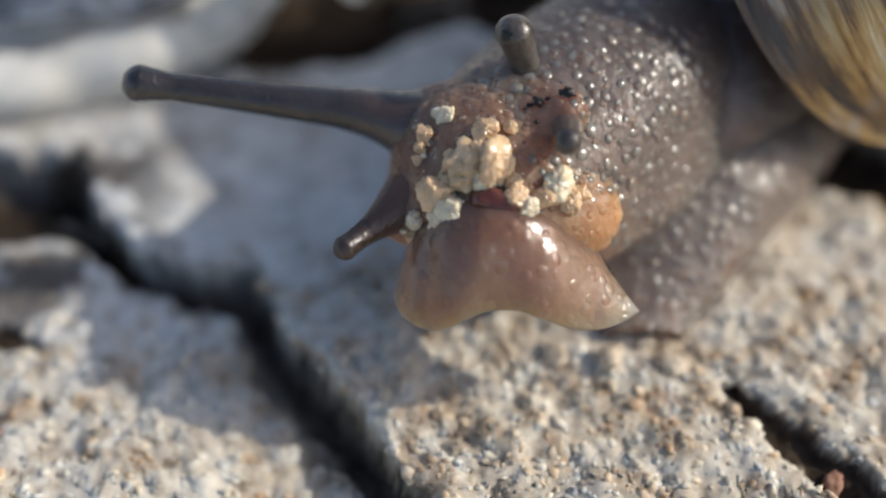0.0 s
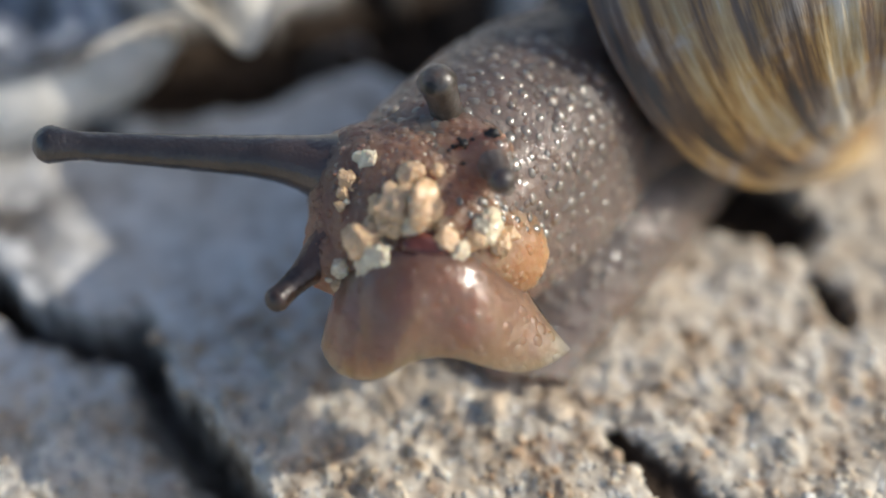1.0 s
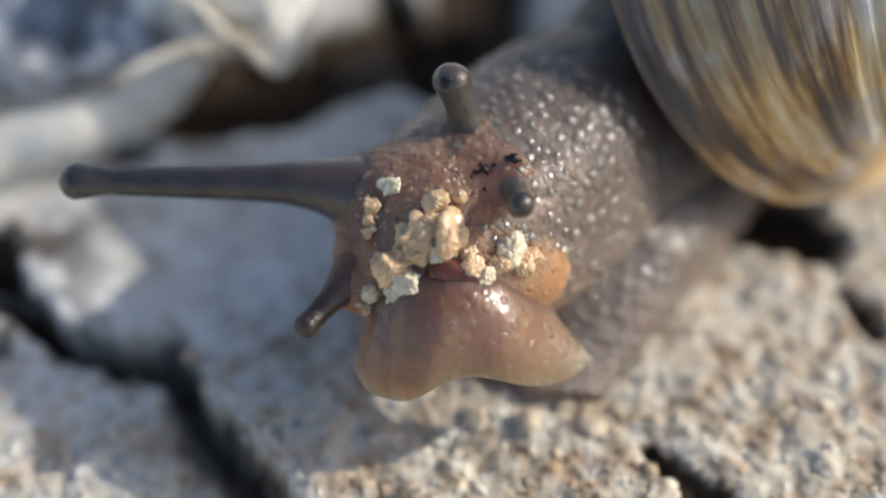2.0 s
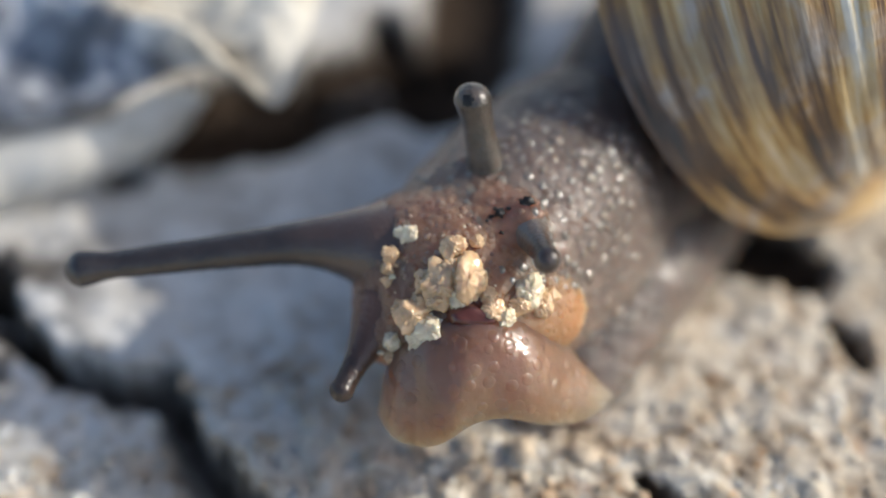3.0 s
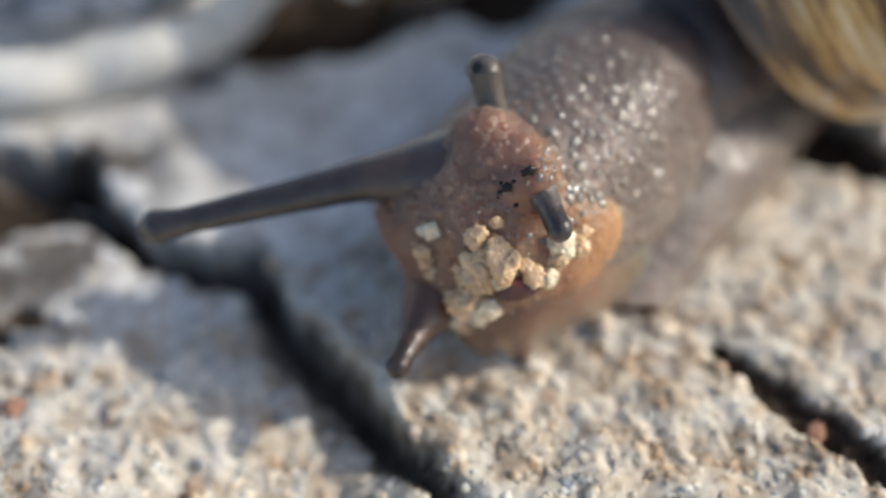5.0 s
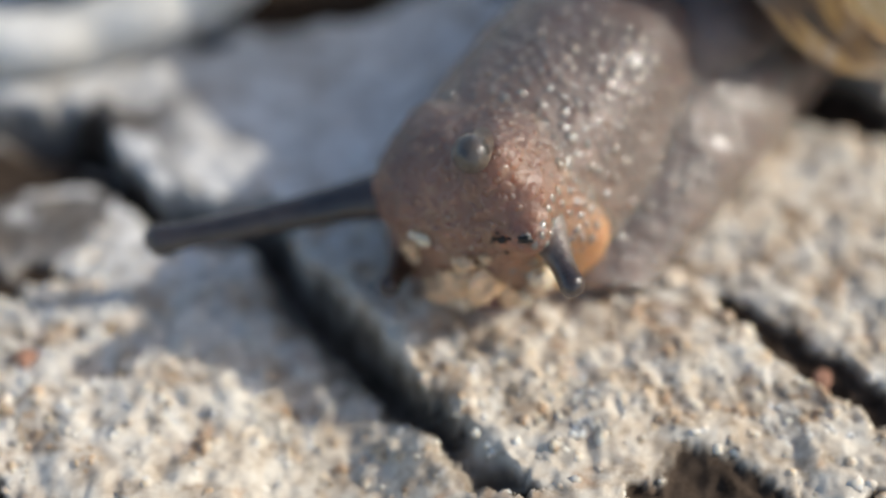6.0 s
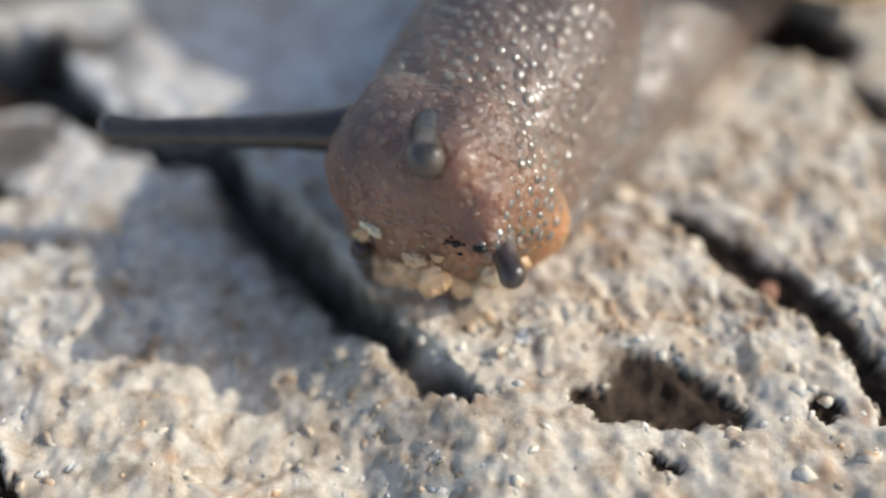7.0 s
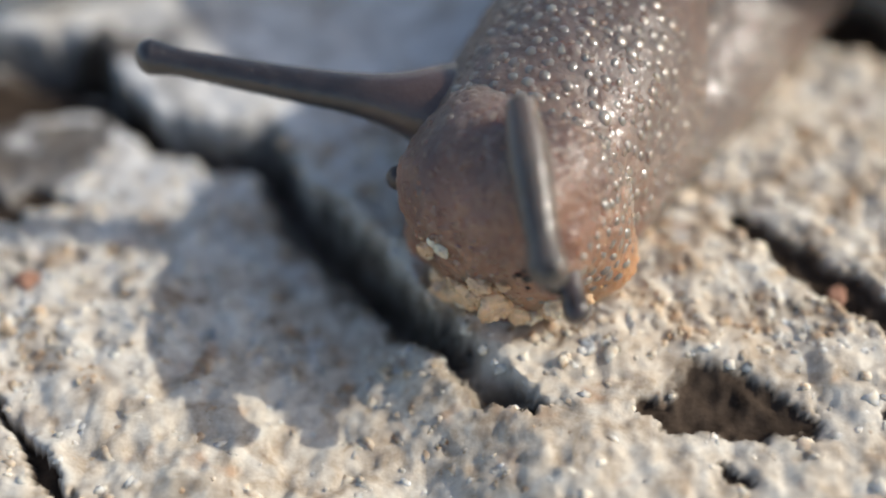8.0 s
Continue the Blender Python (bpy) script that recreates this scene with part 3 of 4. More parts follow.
def head_field(P):
    """How far a place lies outside the head (mm): skull, cheeks, muzzle, tentacle roots and the start of the neck."""
    d = ellipsoid(P, (0.12, 0.2, -0.3), (3.1, 2.9, 2.9))
    d = join(d, ellipsoid(P, (0.2, -1.2, 0.7), (2.55, 1.8, 1.9)), 0.9)
    d = join(d, ellipsoid(P, (2.4, -0.85, 0.5), (1.15, 0.85, 0.65)), 1.6)
    d = join(d, cone(P, (-1.2, 1.0, -1.4), (-1.9, 1.1, 0.0), 1.5, 1.3), 1.0)
    d = join(d, cone(P, (0.85, 1.9, -0.6), (0.95, 2.5, 0.3), 1.2, 0.9), 1.0)
    d = join(d, cone(P, (0.88, 2.4, 0.1), (0.92, 3.0, 0.35), 0.95, 0.6), 0.7)
    d = join(d, cone(P, (-1.9, -0.7, 0.6), (-2.3, -1.4, 1.0), 1.1, 0.8), 0.8)
    d = join(d, cone(P, (1.6, 1.8, 1.2), (1.95, 1.75, 1.95), 0.9, 0.6), 0.8)
    return d


def head_mesh():
    nu, nv = 230, 320
    b = np.linspace(0.01, math.pi - 0.01, nu)[:, None]
    a = np.linspace(0, 2 * math.pi, nv, endpoint=False)[None, :]
    D = np.stack([np.sin(b) * np.cos(a), np.cos(b) + 0 * a, np.sin(b) * np.sin(a)], -1).reshape(-1, 3)
    c = np.array([0.2, 0.2, -0.4])
    lo, hi = np.full(len(D), 0.5), np.full(len(D), 9.0)
    for _ in range(26):
        m = (lo + hi) / 2
        inside = head_field(c + D * m[:, None]) < 0
        lo, hi = np.where(inside, m, lo), np.where(inside, hi, m)
    P = c + D * lo[:, None]
    face = step(P[:, 2], 0.3, 2.0) * step(-P[:, 1], -2.2, 0.6)
    lift = (0.055 - 0.03 * face) * warts(P, 0.36, 23) + 0.02 * warts(P, 0.2, 29) + 0.08 * smooth_noise(P[:, 0] * 1.2 + P[:, 2], P[:, 1] * 1.2, 37, 3)
    P = P + D * lift[:, None]
    V = np.vstack([P, [P[:nv].mean(0), P[-nv:].mean(0)]])
    F = [tuple(reversed(f)) for f in grid_faces(nu, nv, close_v=True)]
    F += [(nu * nv, j, (j + 1) % nv) for j in range(nv)] + [(nu * nv + 1, (nu - 1) * nv + (j + 1) % nv, (nu - 1) * nv + j) for j in range(nv)]
    me = mesh_of("head", V, F, SKIN)
    blush = (0.12 + 0.88 * step(V[:, 2], -1.3, 1.2)) * (0.65 + 0.35 * step(-V[:, 1], -3.0, -0.4)) * (0.85 + 0.15 * smooth_noise(V[:, 0] * 1.3, V[:, 1] * 1.3, 47, 3))
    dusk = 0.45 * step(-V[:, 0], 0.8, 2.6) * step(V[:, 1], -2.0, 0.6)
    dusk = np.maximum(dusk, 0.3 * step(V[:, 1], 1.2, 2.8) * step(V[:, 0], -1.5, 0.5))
    amber = 0.5 * np.exp(-(((V - np.array([3.2, -1.0, 1.2])) / np.array([1.6, 1.7, 1.6])) ** 2).sum(1))
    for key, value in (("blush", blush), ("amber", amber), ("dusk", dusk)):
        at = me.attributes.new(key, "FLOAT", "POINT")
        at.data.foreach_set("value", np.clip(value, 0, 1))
    return me


head = part("head", head_mesh(), snail, "reddish brown warty head")
tubercles(head, 200, 24, 0.9, 3.6, (0.8, 0.5, -0.2), 0.3, 0.34, 2.2, -0.2)
tubercles(head, 90, 25, -2.4, 1.0, (0, 0.25, 1), 0.45, 0.22, 2.3, 0.1, FACE_BEAD, "small wet reddish skin beads")


def face_z(x, y):
    """The height of the face over its middle plane at (x, y)."""
    z = np.linspace(4.5, -1, 140)
    inside = head_field(np.stack([np.full(140, x), np.full(140, y), z], 1)) < 0
    return float(z[int(np.argmax(inside))]) if inside.any() else 0.5


def lip_mesh():
    """The wide soft flap under the mouth: a bent, rounded sheet with an arched hem. Its hinge is at the origin."""
    nu, nv = 90, 48
    V = []
    for i in range(nu):
        u = -math.cos(math.pi * i / (nu - 1))
        taper = (1 - abs(u) ** 5) ** 0.5 * 0.97 + 0.03
        top = -0.75 - (1.15 if u < 0 else 0.75) * u * u
        hem = -4.75 + 0.85 * math.exp(-((u - 0.15) / 0.4) ** 2) + 0.75 * max(0, u) ** 1.5 + 0.6 * max(0, u) ** 6 + 0.95 * max(0, -u) ** 5
        for j in range(nv):
            w = 2 * math.pi * j / nv
            f = 0.5 - 0.5 * math.cos(w)
            y = top + (hem - top) * f
            half = (2.35 + 0.35 * f) if u < 0 else (2.7 + 1.5 * f ** 1.3)
            x = 0.35 + half * u
            bend = 2.35 - (1.0 if u < 0 else 1.9) * u * u + 0.35 * math.sin(f * math.pi * 0.9) * (1 - 0.6 * u * u) - 0.1 * f
            ripple = 0.08 * math.sin(u * 11 + f * 4) * f + 0.24 * math.exp(-((u + 0.88) / 0.14) ** 2) * f - 0.26 * math.exp(-((u + 0.62) / 0.10) ** 2) * f
            thick = (0.6 * (1 - f) + 0.20) * taper
            V.append((x, y + 0.9, bend + ripple + thick * math.sin(w) * (1 if math.sin(w) > 0 else 1.3) - 2.0))
    V = np.array(V)
    V[:, 2] += np.where(V[:, 2] > -0.3, 0.05 * warts(V, 0.7, 83) * step(V[:, 1], -3.2, -0.5), 0)
    F = [tuple(reversed(f)) for f in grid_faces(nu, nv, close_v=True)]
    F += [tuple(range(nv)), tuple((nu - 1) * nv + j for j in reversed(range(nv)))]
    return mesh_of("lip", V, F, LIP)


lip = part("lip", lip_mesh(), head, "wet translucent pinkish brown lip flap")


def tentacle_mesh(name, length, profile, bend, material, eye=None, droop=0.0):
    """A tentacle along +x with a round knob; profile: (place from the tip in mm, radius)."""
    nu, nv = 110, 36
    knob = profile[0][1]
    s = (np.linspace(0, 1, nu) ** 1.5) * length
    r = np.interp(s, [p[0] for p in profile], [p[1] for p in profile])
    soft = np.array([np.interp(np.linspace(q - 0.35, q + 0.35, 9), s, r).mean() for q in s])
    r = np.where(s < knob, np.sqrt(np.clip(knob ** 2 - (knob - s) ** 2, 0, None)), soft)
    r[0] = 0.01
    x = length + knob - s
    z = -bend * ((x / length) ** 2) + bend
    a = np.linspace(0, 2 * math.pi, nv, endpoint=False)
    P = np.stack([np.repeat(x, nv), (np.outer(r, np.cos(a)) + droop * np.clip(r - 0.65, 0, None)[:, None]).ravel(), (z[:, None] + np.outer(r, np.sin(a))).ravel()], 1)
    N = np.stack([np.zeros(nu * nv), np.tile(np.cos(a), nu), np.tile(np.sin(a), nu)], 1)
    P = P + N * ((0.018 * warts(P, 0.2, 51) + 0.015 * warts(P, 0.1, 53)) * np.repeat(step(s, knob * 1.5, knob * 3), nv))[:, None]
    me = mesh_of(name, P, grid_faces(nu, nv, close_v=True), material)
    if eye:
        me.materials.append(BLACK)
        e = np.array(eye)
        for p in me.polygons:
            if np.linalg.norm(np.array(p.center) / MM - e) < 0.17:
                p.material_index = 1
    return me


upper_a = part("tentacle", tentacle_mesh("tentacle", 12.5, [(0.0, 0.55), (0.6, 0.55), (1.25, 0.39), (4.5, 0.50), (6.2, 0.59), (7.2, 0.72), (8.0, 0.95), (8.8, 1.35), (9.8, 1.7), (11.2, 1.8), (12.5, 0.9)], 0.6, HORN, droop=0.7), head, "long dark tentacle with a round knob")
upper_b = part("tentacle", tentacle_mesh("tentacle", 5.2, [(0.0, 0.55), (0.55, 0.55), (1.1, 0.43), (1.8, 0.46), (2.5, 0.51), (3.2, 0.54), (4.2, 0.54), (5.2, 0.4)], 0.2, HORN_PALE, (5.45, 0.46, -0.14)), head, "grey brown tentacle with a black eye spot")
lower_a = part("tentacle", tentacle_mesh("tentacle", 4.0, [(0.0, 0.36), (0.36, 0.36), (0.85, 0.30), (1.7, 0.46), (2.5, 0.78), (3.2, 1.05), (4.0, 0.7)], 0.1, FEELER), head, "short dark feeler with a round knob")
lower_b = part("tentacle", tentacle_mesh("tentacle", 3.4, [(0.0, 0.38), (0.4, 0.38), (0.9, 0.33), (1.8, 0.48), (2.6, 0.7), (3.4, 0.5)], 0.1, FEELER_GREY), head, "short grey feeler with a dark round knob")


def lump(name, r, seed, material, n=26, rough=0.14, cell=0.6):
    """A broken bit with blunt facets and small knobs; r: half sizes in mm."""
    b = np.linspace(0.05, math.pi - 0.05, n)[:, None]
    a = np.linspace(0, 2 * math.pi, 2 * n, endpoint=False)[None, :]
    D = np.stack([np.sin(b) * np.cos(a), np.sin(b) * np.sin(a), np.cos(b) + 0 * a], -1).reshape(-1, 3)
    cuts = np.random.default_rng(seed + 300)
    planes = cuts.normal(size=(26, 3))
    planes /= np.linalg.norm(planes, axis=1)[:, None]
    k = np.minimum((cuts.uniform(0.70, 0.92, 26) / np.maximum(D @ planes.T, 0.05)).min(1), 1.12)
    k = k + rough * (0.6 * warts(D + seed * 3.1, cell, seed) + 0.7 * warts(D + seed * 1.7, cell * 0.45, seed + 2) - 0.3)
    k = k + 0.12 * smooth_noise(D[:, 0] * 1.5 + seed, D[:, 1] * 1.5 + D[:, 2], seed + 5, 2)
    P = D * k[:, None] * np.array(r)
    V = np.vstack([P, [P[:2 * n].mean(0), P[-2 * n:].mean(0)]])
    m = 2 * n
    F = grid_faces(n, m, close_v=True)
    F += [(n * m, j, (j + 1) % m) for j in range(m)] + [(n * m + 1, (n - 1) * m + (j + 1) % m, (n - 1) * m + j) for j in range(m)]
    return mesh_of(name, V, F, material)


CRUMBS = [(0.25, 0.02, 0.50), (-0.50, -0.12, 0.46), (-0.92, -0.05, 0.26), (-0.12, 0.28, 0.34), (0.05, -0.42, 0.34), (-0.62, -0.52, 0.28), (-1.22, -0.92, 0.46), (-0.78, -1.30, 0.36), (-1.58, -0.82, 0.26), (-1.12, -1.58, 0.28), (-1.0, -0.60, 0.24), (0.92, -0.78, 0.30), (1.28, -1.02, 0.30), (1.95, -0.30, 0.38), (2.36, -0.72, 0.28), (1.72, -0.66, 0.26), (2.62, -0.40, 0.20), (-1.86, 0.76, 0.22), (-1.98, 0.36, 0.16), (-2.0, 0.0, 0.14), (-1.64, 1.38, 0.15), (-1.34, 1.34, 0.20), (-0.14, 0.95, 0.30), (0.55, 1.08, 0.17), (0.78, -0.40, 0.20), (-1.86, -1.68, 0.24), (-1.84, -2.14, 0.22), (-1.62, -2.42, 0.18), (-1.38, -2.05, 0.13)]
PALE_CRUMBS = (4, 7, 9, 12, 13, 20, 21, 25)
rng = np.random.default_rng(8)
for i, (x, y, r) in enumerate(CRUMBS):
    wide, tall = 1.42 * r * rng.uniform(0.85, 1.15), 1.35 * r * rng.uniform(0.85, 1.15)
    q = part("crumb", lump("crumb", (wide, tall, 1.1 * r), i, CRUMB_PALE if i in PALE_CRUMBS else CRUMB, 30, rough=0.2), head, "pale yellow food crumb")
    q.location, q.rotation_euler = (x * MM, y * MM, (face_z(x, y) + (0.18 if r > 0.25 else 0.1) * r) * MM), (0, 0, i * 0.8)
rng = np.random.default_rng(12)
for i in range(48):
    near = CRUMBS[int(rng.integers(0, len(CRUMBS)))]
    x, y = near[0] + rng.normal(0, 0.42), near[1] + rng.normal(0, 0.42)
    r = 0.035 + 0.08 * rng.uniform(0, 1) ** 2
    q = part("crumb", lump("crumb", (r * 1.3, r, r), 20 + i, CRUMB_PALE if i % 2 else CRUMB, 9), head)
    q.location = (x * MM, y * MM, (face_z(x, y) + 0.1 * r) * MM)
for i, (x, y, r) in enumerate([(1.2, 1.9, 0.15), (1.95, 2.2, 0.2), (0.95, 1.82, 0.08), (1.22, 1.35, 0.07), (1.42, 2.02, 0.08), (1.05, 2.05, 0.06), (0.82, 1.7, 0.05)]):
    q = part("speck", lump("speck", (r * 1.2, r * 0.9, r * 0.6), 70 + i, BLACK, 10, 0.6), head, "black speck of dirt")
    q.location = (x * MM, y * MM, (face_z(x, y) + 0.06) * MM)
q = part("mouth", lump("mouth", (0.8, 0.42, 0.35), 60, MOUTH, 16, 0.05), head, "dark red open mouth")
q.location = (0.35 * MM, -1.05 * MM, (face_z(0.35, -1.05) + 0.02) * MM)


# ---- pebbles ----
def pebbles():
    """A few loose bits of stone, two of them rust red."""
    red, pale = plain("red_stone", (0.36, 0.19, 0.125), 0.9, 1500, 0.3), plain("pale_stone", (0.66, 0.55, 0.42), 0.95, 1500, 0.25)
    for i, (x, y, r) in enumerate([(-15.4, -10.0, 0.36), (9.1, -11.0, 0.32), (3.3, -6.1, 0.28), (4.0, -6.6, 0.33), (2.9, -7.4, 0.38), (1.3, -7.2, 0.34), (4.8, -7.5, 0.41)]):
        rust = i < 2
        q = new("pebble", lump("pebble", (1.3 * r, r, 0.8 * r), 90 + i, red if rust else pale, 14, 0.3))
        q.location, q.rotation_euler = (x * MM, y * MM, (float(ground_height(np.array([x]), np.array([y]))[0][0]) + 0.3 * r) * MM), (0, 0, i * 1.1)
        tagged(q, "small rust red pebble lying on the stone" if rust else "small cream pebble lying loose on the stone", "pebble", "" if rust else "pebbles under the snail")


pebbles()


# ---- shell ----
def shell_mesh():
    nt, np_ = 900, 120
    n = Vector((0.126, -0.842, -0.524)).normalized()
    r0 = Vector((-0.77, -0.416, 0.484))
    r0 = (r0 - n * r0.dot(n)).normalized()
    tau = n.cross(r0)
    base = Vector((16.8, 10.6, 4.1))
    th = np.linspace(0, radians(860), nt)[:, None]
    ph = np.linspace(0, 2 * math.pi, np_, endpoint=False)[None, :]
    g = np.exp(-0.19 * th)
    sway = th + 0.012 * smooth_noise(np.cos(ph) * 1.5 + 0 * th, np.sin(ph) * 1.5 + th, 65, 2)
    rib = 0.30 * smooth_noise(sway * 16, np.cos(ph) * 0.6 + 0 * th, 61, 2, 0.6) + 0.34 * np.abs(smooth_noise(sway * 42, np.cos(ph) * 1.2 + 5 + 0 * th, 63, 2, 0.6))
    rib = rib * step(th, 0.0, 0.05) * (0.4 + 0.6 * g)
    lip_flare = 0.25 * np.exp(-th / 0.03)
    rho = 8.8 * g + rib + lip_flare
    wide = np.where(np.cos(ph) < 0, 1 + 0.75 * np.exp(-(th / 0.9) ** 2), 1.0)
    rad, ax = 7.7 * g + rho * wide * np.cos(ph), 1.05 * rho * np.sin(ph) - 9.0 * (1 - g)
    d = np.array(r0)[None, None] * np.cos(th)[..., None] - np.array(tau)[None, None] * np.sin(th)[..., None]
    P = np.array(base) + d * rad[..., None] + np.array(n) * ax[..., None]
    rim = np.array([9.18, -1.2, 5.13])
    P = rim + 0.8 * (P - rim)
    UV = np.stack([np.repeat(th / 6.28, np_, 1), np.repeat(0.5 - 0.5 * np.cos(ph), nt, 0)], -1)
    me = mesh_of("shell", P.reshape(-1, 3), [tuple(reversed(f)) for f in grid_faces(nt, np_, close_v=True)], SHELL, uvs=UV.reshape(-1, 2))
    return me


shell = part("shell", shell_mesh(), snail, "large ribbed golden brown spiral shell")


# ---- what moves ----
def motions():
    HEAD = [
        (0, mm(-0.61, -3.74, 4.75, 35.3, -3.3, -9.7)),
        (0.5, mm(0.26, -4.68, 5.71, 31.7, -0.4, -6.7)),
        (1, mm(0.61, -4.22, 5.82, 34.7, 0.2, -4.7)),
        (1.5, mm(0.37, -3.62, 5.36, 40.8, 0.5, -2.9)),
        (1.7, mm(0.27, -3.79, 5.41, 41.4, 0.5, -3.3)),
        (2.8, mm(0.69, -3.81, 4.78, 40.2, 0.0, 0.0)),
        (3, mm(0.90, -4.17, 5.02, 39.5, -1.2, -0.3)),
        (3.5, mm(0.77, -4.55, 5.45, 40.0, 0.0, -0.0)),
        (4, mm(0.15, -4.59, 5.09, 55.7, -6.2, -0.3)),
        (4.5, mm(-0.43, -5.06, 4.69, 66.2, -20.2, 7.1)),
        (5, mm(-0.62, -5.92, 3.96, 66.0, -22.0, 7.5)),
        (5.2, mm(-0.57, -6.07, 3.64, 68.5, -26.1, 5.6)),
        (6.3, mm(-1.18, -7.21, 3.10, 111.7, -6.6, -15.0)),
        (6.5, mm(-0.89, -8.16, 3.10, 113.7, -6.1, -15.2)),
        (7, mm(-0.84, -9.42, 3.10, 113.7, -6.1, -15.2)),
        (7.5, mm(-0.93, -9.75, 3.10, 114.4, -3.3, -16.6)),
        (8, mm(-0.58, -10.06, 3.10, 115.0, 1.9, -19.3)),
    ]
    TEN1 = [
        (0, mm(1.54, 1.31, -1.74, 14.2, -20.6, -179.8)),
        (0.5, mm(1.95, 1.44, -1.53, 13.7, -16.2, -178.1)),
        (1, mm(1.90, 1.35, -1.23, 13.8, -12.5, -179.3)),
        (1.5, mm(1.81, 1.21, -1.06, 14.1, -10.5, 178.7)),
        (1.7, mm(1.90, 1.28, -1.07, 13.9, -10.4, 179.7)),
        (2.8, mm(1.39, 1.51, -0.77, 13.4, -7.2, -176.7)),
        (3, mm(1.39, 1.66, -0.89, 13.0, -9.1, -174.4)),
        (3.5, mm(1.62, 1.79, -0.86, 12.7, -8.1, -172.9)),
        (4, mm(1.86, 1.48, -0.55, 13.6, -9.7, -177.8)),
        (4.5, mm(2.41, 1.25, -1.22, 15.3, -11.9, 169.4)),
        (5, mm(2.84, 1.42, -1.50, 15.6, -12.4, 167.0)),
        (5.2, mm(2.80, 1.04, -1.54, 16.1, -14.3, 162.2)),
        (6.3, mm(1.25, -0.36, -3.18, -4.0, -25.0, 171.9)),
        (6.5, mm(1.56, -0.35, -3.34, -4.1, -22.9, 171.2)),
        (7, mm(1.95, -0.47, -3.22, -4.7, -15.4, 169.0)),
        (7.5, mm(1.08, -0.46, -3.44, -4.7, -11.9, 167.8)),
        (8, mm(0.84, -0.41, -3.71, -5.0, -12.1, 169.8)),
    ]
    TEN3 = [
        (0, mm(1.44, 0.26, -1.67, 77.1, -44.0, 108.4)),
        (0.5, mm(1.40, 0.54, -1.87, 75.1, -52.3, 110.1)),
        (1, mm(1.40, 0.37, -1.94, 76.8, -50.3, 108.2)),
        (1.5, mm(1.45, 0.09, -1.50, 78.5, -38.5, 107.0)),
        (1.7, mm(1.53, 0.07, -1.37, 77.5, -35.4, 109.1)),
        (2.8, mm(1.08, 0.67, -0.68, 83.8, -28.9, 98.2)),
        (3, mm(1.06, 0.70, -0.75, 84.1, -31.6, 97.7)),
        (3.5, mm(0.90, 0.76, -0.59, 87.6, -27.3, 89.8)),
        (4, mm(0.84, -0.08, -0.32, 85.5, -9.3, 88.4)),
        (4.5, mm(-0.06, -0.58, 0.42, 79.3, 9.0, 68.9)),
        (5, mm(0.28, -0.58, 0.42, 80.7, 9.4, 76.0)),
        (5.2, mm(0.03, -0.74, 0.55, 79.0, 11.2, 71.7)),
        (5.48, mm(0.23, -0.17, -0.09, 125.6, -3.3, 86.2)),
        (5.75, mm(0.44, 0.44, -0.78, 175.4, -25.3, 85.0)),
        (6.3, mm(-0.17, 0.40, -3.23, -122.6, -47.5, 90.9)),
        (6.5, mm(-0.64, 0.43, -3.32, -108.4, -48.4, 83.6)),
        (7, mm(-0.35, 0.58, -3.43, -96.9, -50.5, 77.4)),
        (7.5, mm(-0.14, 3.47, -3.29, -23.1, -68.3, 18.9)),
        (8, mm(-0.21, 3.24, -2.52, -15.8, -65.9, 16.4)),
    ]
    TEN2 = [
        (0, mm(-1.53, -0.18, 0.15, 2.6, -35.4, -129.8)),
        (0.5, mm(-1.44, 0.17, 0.25, 0.9, -26.2, -124.2)),
        (1, mm(-1.30, 0.16, 0.16, 2.1, -27.4, -128.4)),
        (1.5, mm(-1.36, -0.06, 0.17, 3.2, -30.7, -132.0)),
        (1.7, mm(-1.33, -0.02, 0.17, 3.2, -29.9, -132.0)),
        (2.8, mm(-1.51, 0.33, 0.26, -0.6, -24.4, -118.8)),
        (3, mm(-1.62, 0.20, 0.33, -1.0, -24.5, -117.6)),
        (3.5, mm(-1.55, 0.11, 0.36, 0.2, -24.2, -121.8)),
        (4, mm(-1.83, -0.53, 0.25, 2.7, -45.5, -129.5)),
        (4.5, mm(-2.04, -0.96, 0.49, 11.5, -60.0, -151.2)),
        (5, mm(-1.94, -0.99, 0.20, 17.5, -64.8, -163.2)),
        (5.2, mm(-2.16, -1.02, 0.53, 13.9, -71.0, -149.7)),
        (6.3, mm(-2.61, -2.20, -1.02, 15.9, -57.9, 76.2)),
        (6.5, mm(-2.62, -2.22, -0.95, 15.4, -56.1, 75.4)),
        (7, mm(-2.63, -2.33, -0.96, 14.1, -52.5, 76.4)),
        (7.5, mm(-2.60, -3.08, -0.79, 9.4, -28.3, 85.5)),
        (8, mm(-2.01, -3.03, -0.07, 5.5, -3.8, 109.2)),
    ]
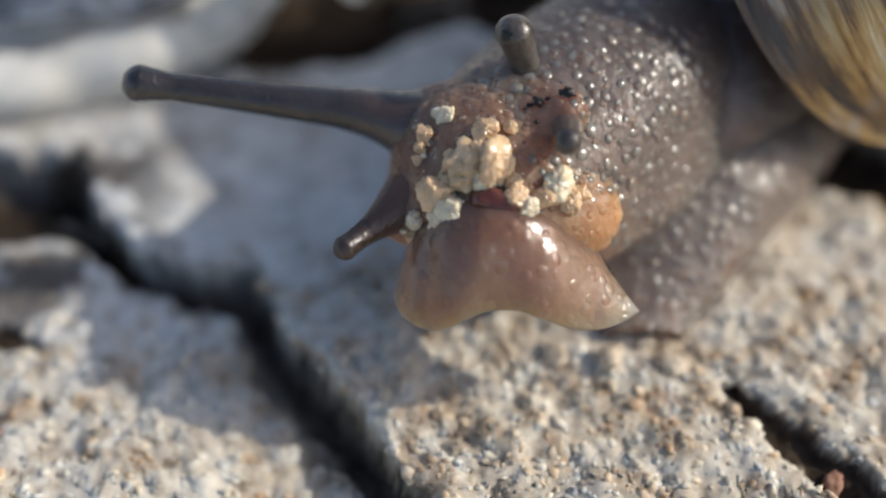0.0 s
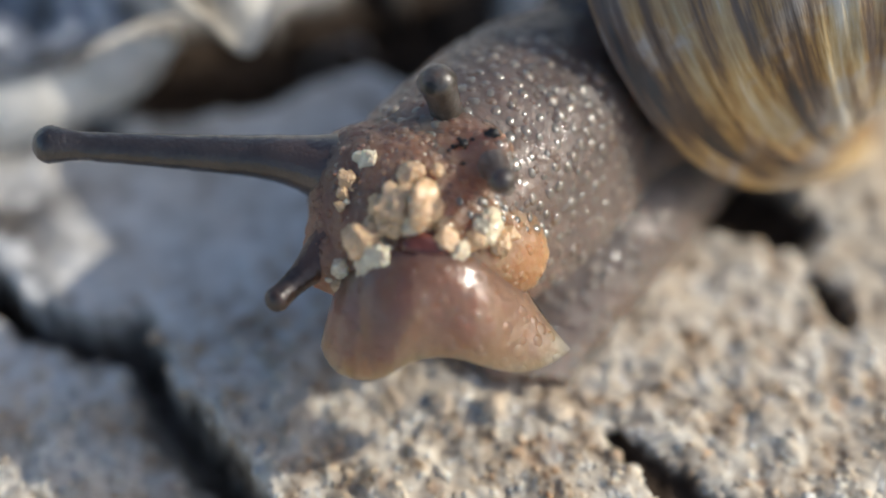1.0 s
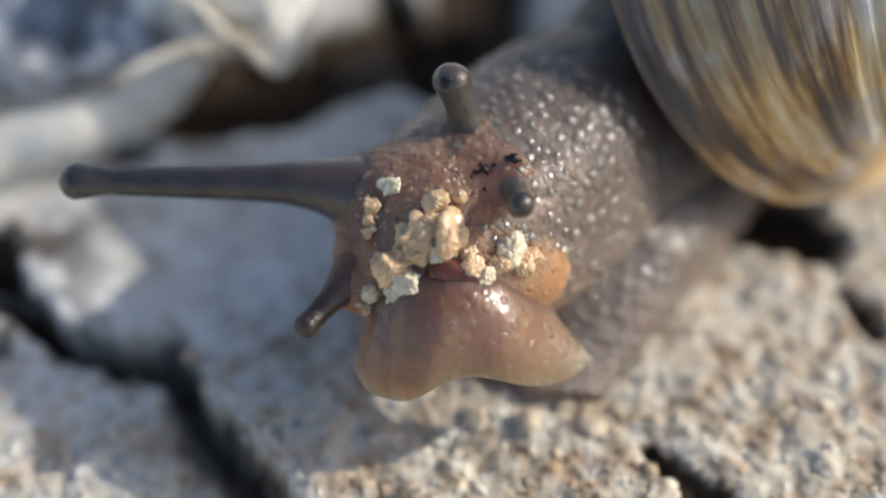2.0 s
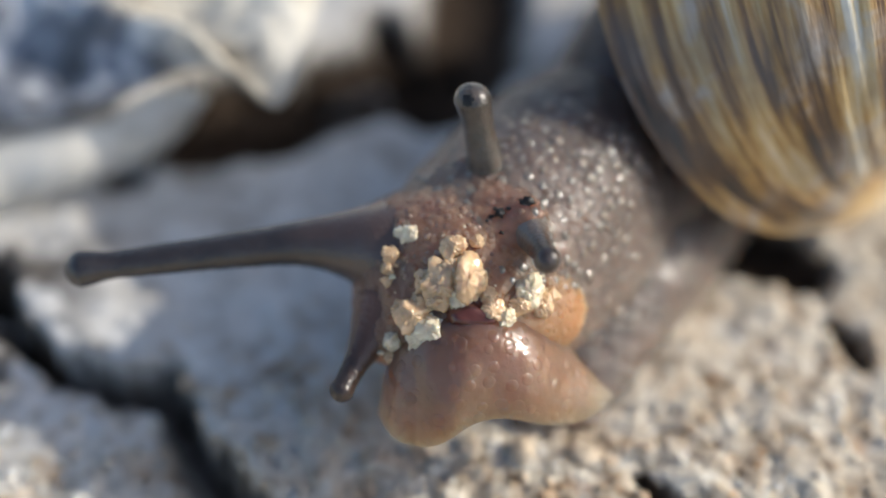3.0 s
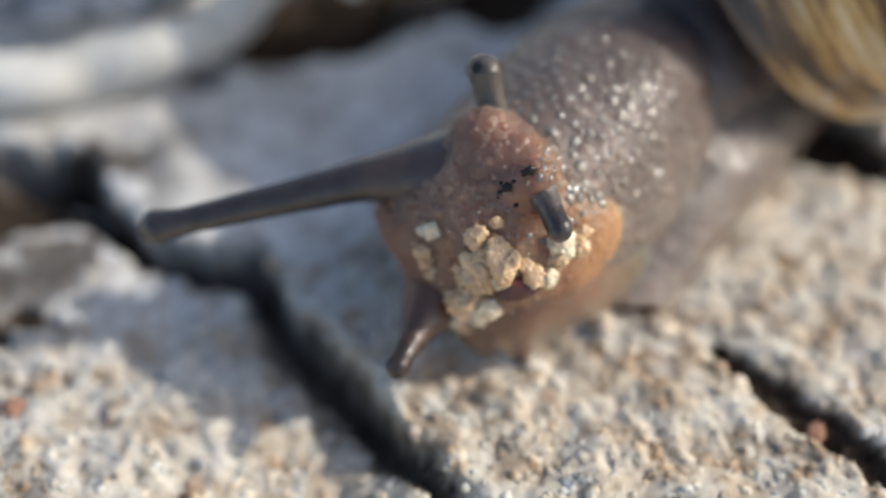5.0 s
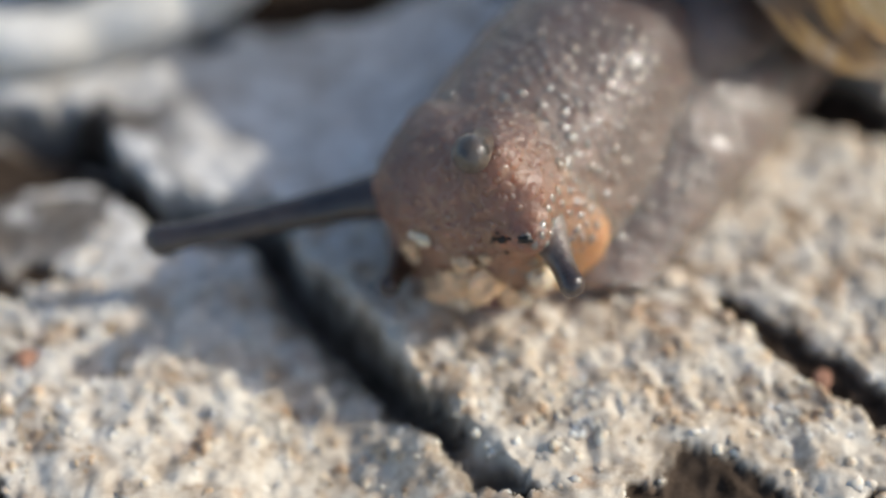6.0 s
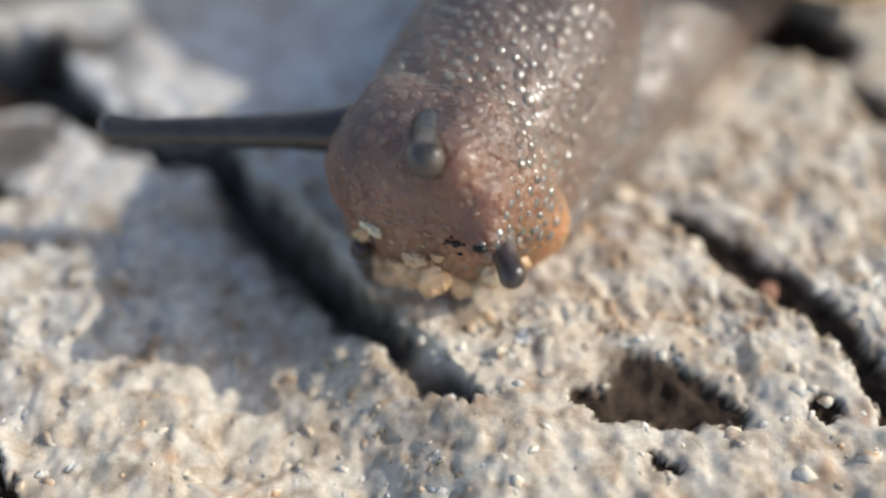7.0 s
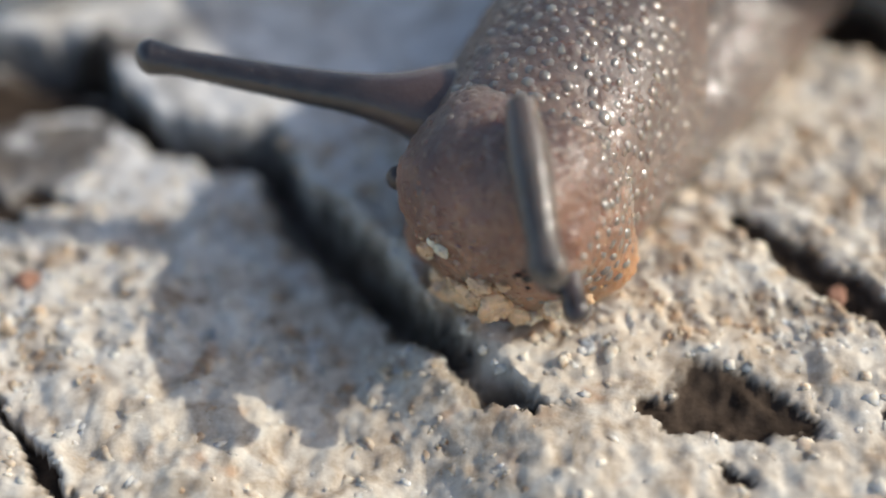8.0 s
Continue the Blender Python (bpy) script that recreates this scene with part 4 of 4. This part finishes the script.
    TEN4 = [
        (0, mm(1.55, 2.36, 0.25, -100.9, -59.8, -68.5)),
        (0.5, mm(1.61, 2.23, 0.49, -99.8, -60.4, -69.9)),
        (1, mm(1.58, 2.19, 0.46, -107.0, -62.8, -62.6)),
        (1.5, mm(1.58, 2.18, 0.30, -108.6, -67.7, -62.1)),
        (1.7, mm(1.56, 2.22, 0.22, -107.7, -67.0, -62.9)),
        (2.8, mm(1.59, 2.19, 0.55, -103.7, -59.8, -65.3)),
        (3, mm(1.60, 2.16, 0.64, -104.8, -58.2, -63.6)),
        (3.5, mm(1.53, 2.15, 0.52, -114.1, -61.3, -54.4)),
        (4, mm(1.44, 2.27, 0.19, -115.5, -62.5, -53.4)),
        (4.5, mm(1.50, 2.40, 0.33, -102.4, -55.3, -65.6)),
        (5, mm(1.56, 2.40, 0.34, -98.2, -55.6, -70.6)),
        (5.2, mm(1.50, 2.38, 0.46, -102.0, -51.5, -64.7)),
        (6.3, mm(1.38, 0.80, 0.04, 151.7, -53.5, 24.5)),
        (6.5, mm(1.31, 0.79, -0.15, 141.6, -54.7, 33.3)),
        (7, mm(1.09, 0.81, 0.21, 142.9, -52.1, 31.2)),
        (7.5, mm(1.29, 0.94, 0.17, 143.6, -54.3, 31.4)),
        (8, mm(0.95, 1.02, 0.10, 137.8, -51.3, 35.1)),
    ]
    LIP_ROWS = [
        (0, mm(0, -0.9, 2.0, 0, 0, 0)),
        (3.5, mm(0, -0.9, 2.0, 0, 0, 0)),
        (4.5, mm(-0.1, -0.85, 1.75, 10, 2, 0)),
        (5.2, mm(-0.2, -0.8, 1.55, 16, 4, 0)),
        (6.3, mm(-0.6, -0.3, -1.0, 10, 40, 0)),
        (8, mm(-0.6, -0.3, -1.0, 10, 40, 0)),
    ]
    NECK = [
        (0, mm(-0.58, -3.62, 4.59, 0.0, -1.0, 46.8)),
        (0.5, mm(0.27, -4.57, 5.54, 0.0, 2.9, 52.0)),
        (1, mm(0.62, -4.10, 5.66, 0.0, 3.5, 51.9)),
        (1.5, mm(0.38, -3.49, 5.21, 0.0, 1.6, 49.5)),
        (1.7, mm(0.28, -3.66, 5.26, -0.0, 1.7, 49.7)),
        (2.8, mm(0.69, -3.68, 4.63, 0.0, -1.0, 51.1)),
        (3, mm(0.90, -4.04, 4.87, 0.0, 0.1, 52.8)),
        (3.5, mm(0.77, -4.42, 5.30, -0.0, 1.9, 53.3)),
        (4, mm(0.16, -4.42, 4.98, 0.0, 0.4, 51.4)),
        (4.5, mm(-0.43, -4.88, 4.62, -0.0, -1.2, 50.8)),
        (5, mm(-0.61, -5.73, 3.89, 0.0, -3.8, 52.2)),
        (5.2, mm(-0.56, -5.88, 3.57, -0.0, -4.9, 52.7)),
        (6.3, mm(-1.15, -6.46, 3.23, -0.0, -6.7, 58.0)),
        (6.5, mm(-0.87, -7.41, 3.24, 0.0, -6.4, 60.5)),
        (7, mm(-0.81, -8.68, 3.24, 0.0, -6.1, 62.6)),
        (7.5, mm(-0.90, -9.01, 3.24, 0.0, -5.9, 62.9)),
        (8, mm(-0.53, -9.33, 3.24, 0.0, -5.9, 64.3)),
    ]
    FOOT = [
        (0, mm(2.0, 2.8, 0)),
        (3.5, mm(2.0, 2.8, 0)),
        (5.2, mm(1.7, 2.3, 0)),
        (6.3, mm(0.5, 0.7, 0)),
        (7, mm(0, 0, 0)),
        (8, mm(0, -0.2, 0)),
    ]
    for thing, rows in ((foot, FOOT), (head, HEAD), (upper_a, TEN1), (upper_b, TEN3), (lower_a, TEN2), (lower_b, TEN4), (lip, LIP_ROWS), (neck, NECK)):
        walk(thing, rows)


motions()
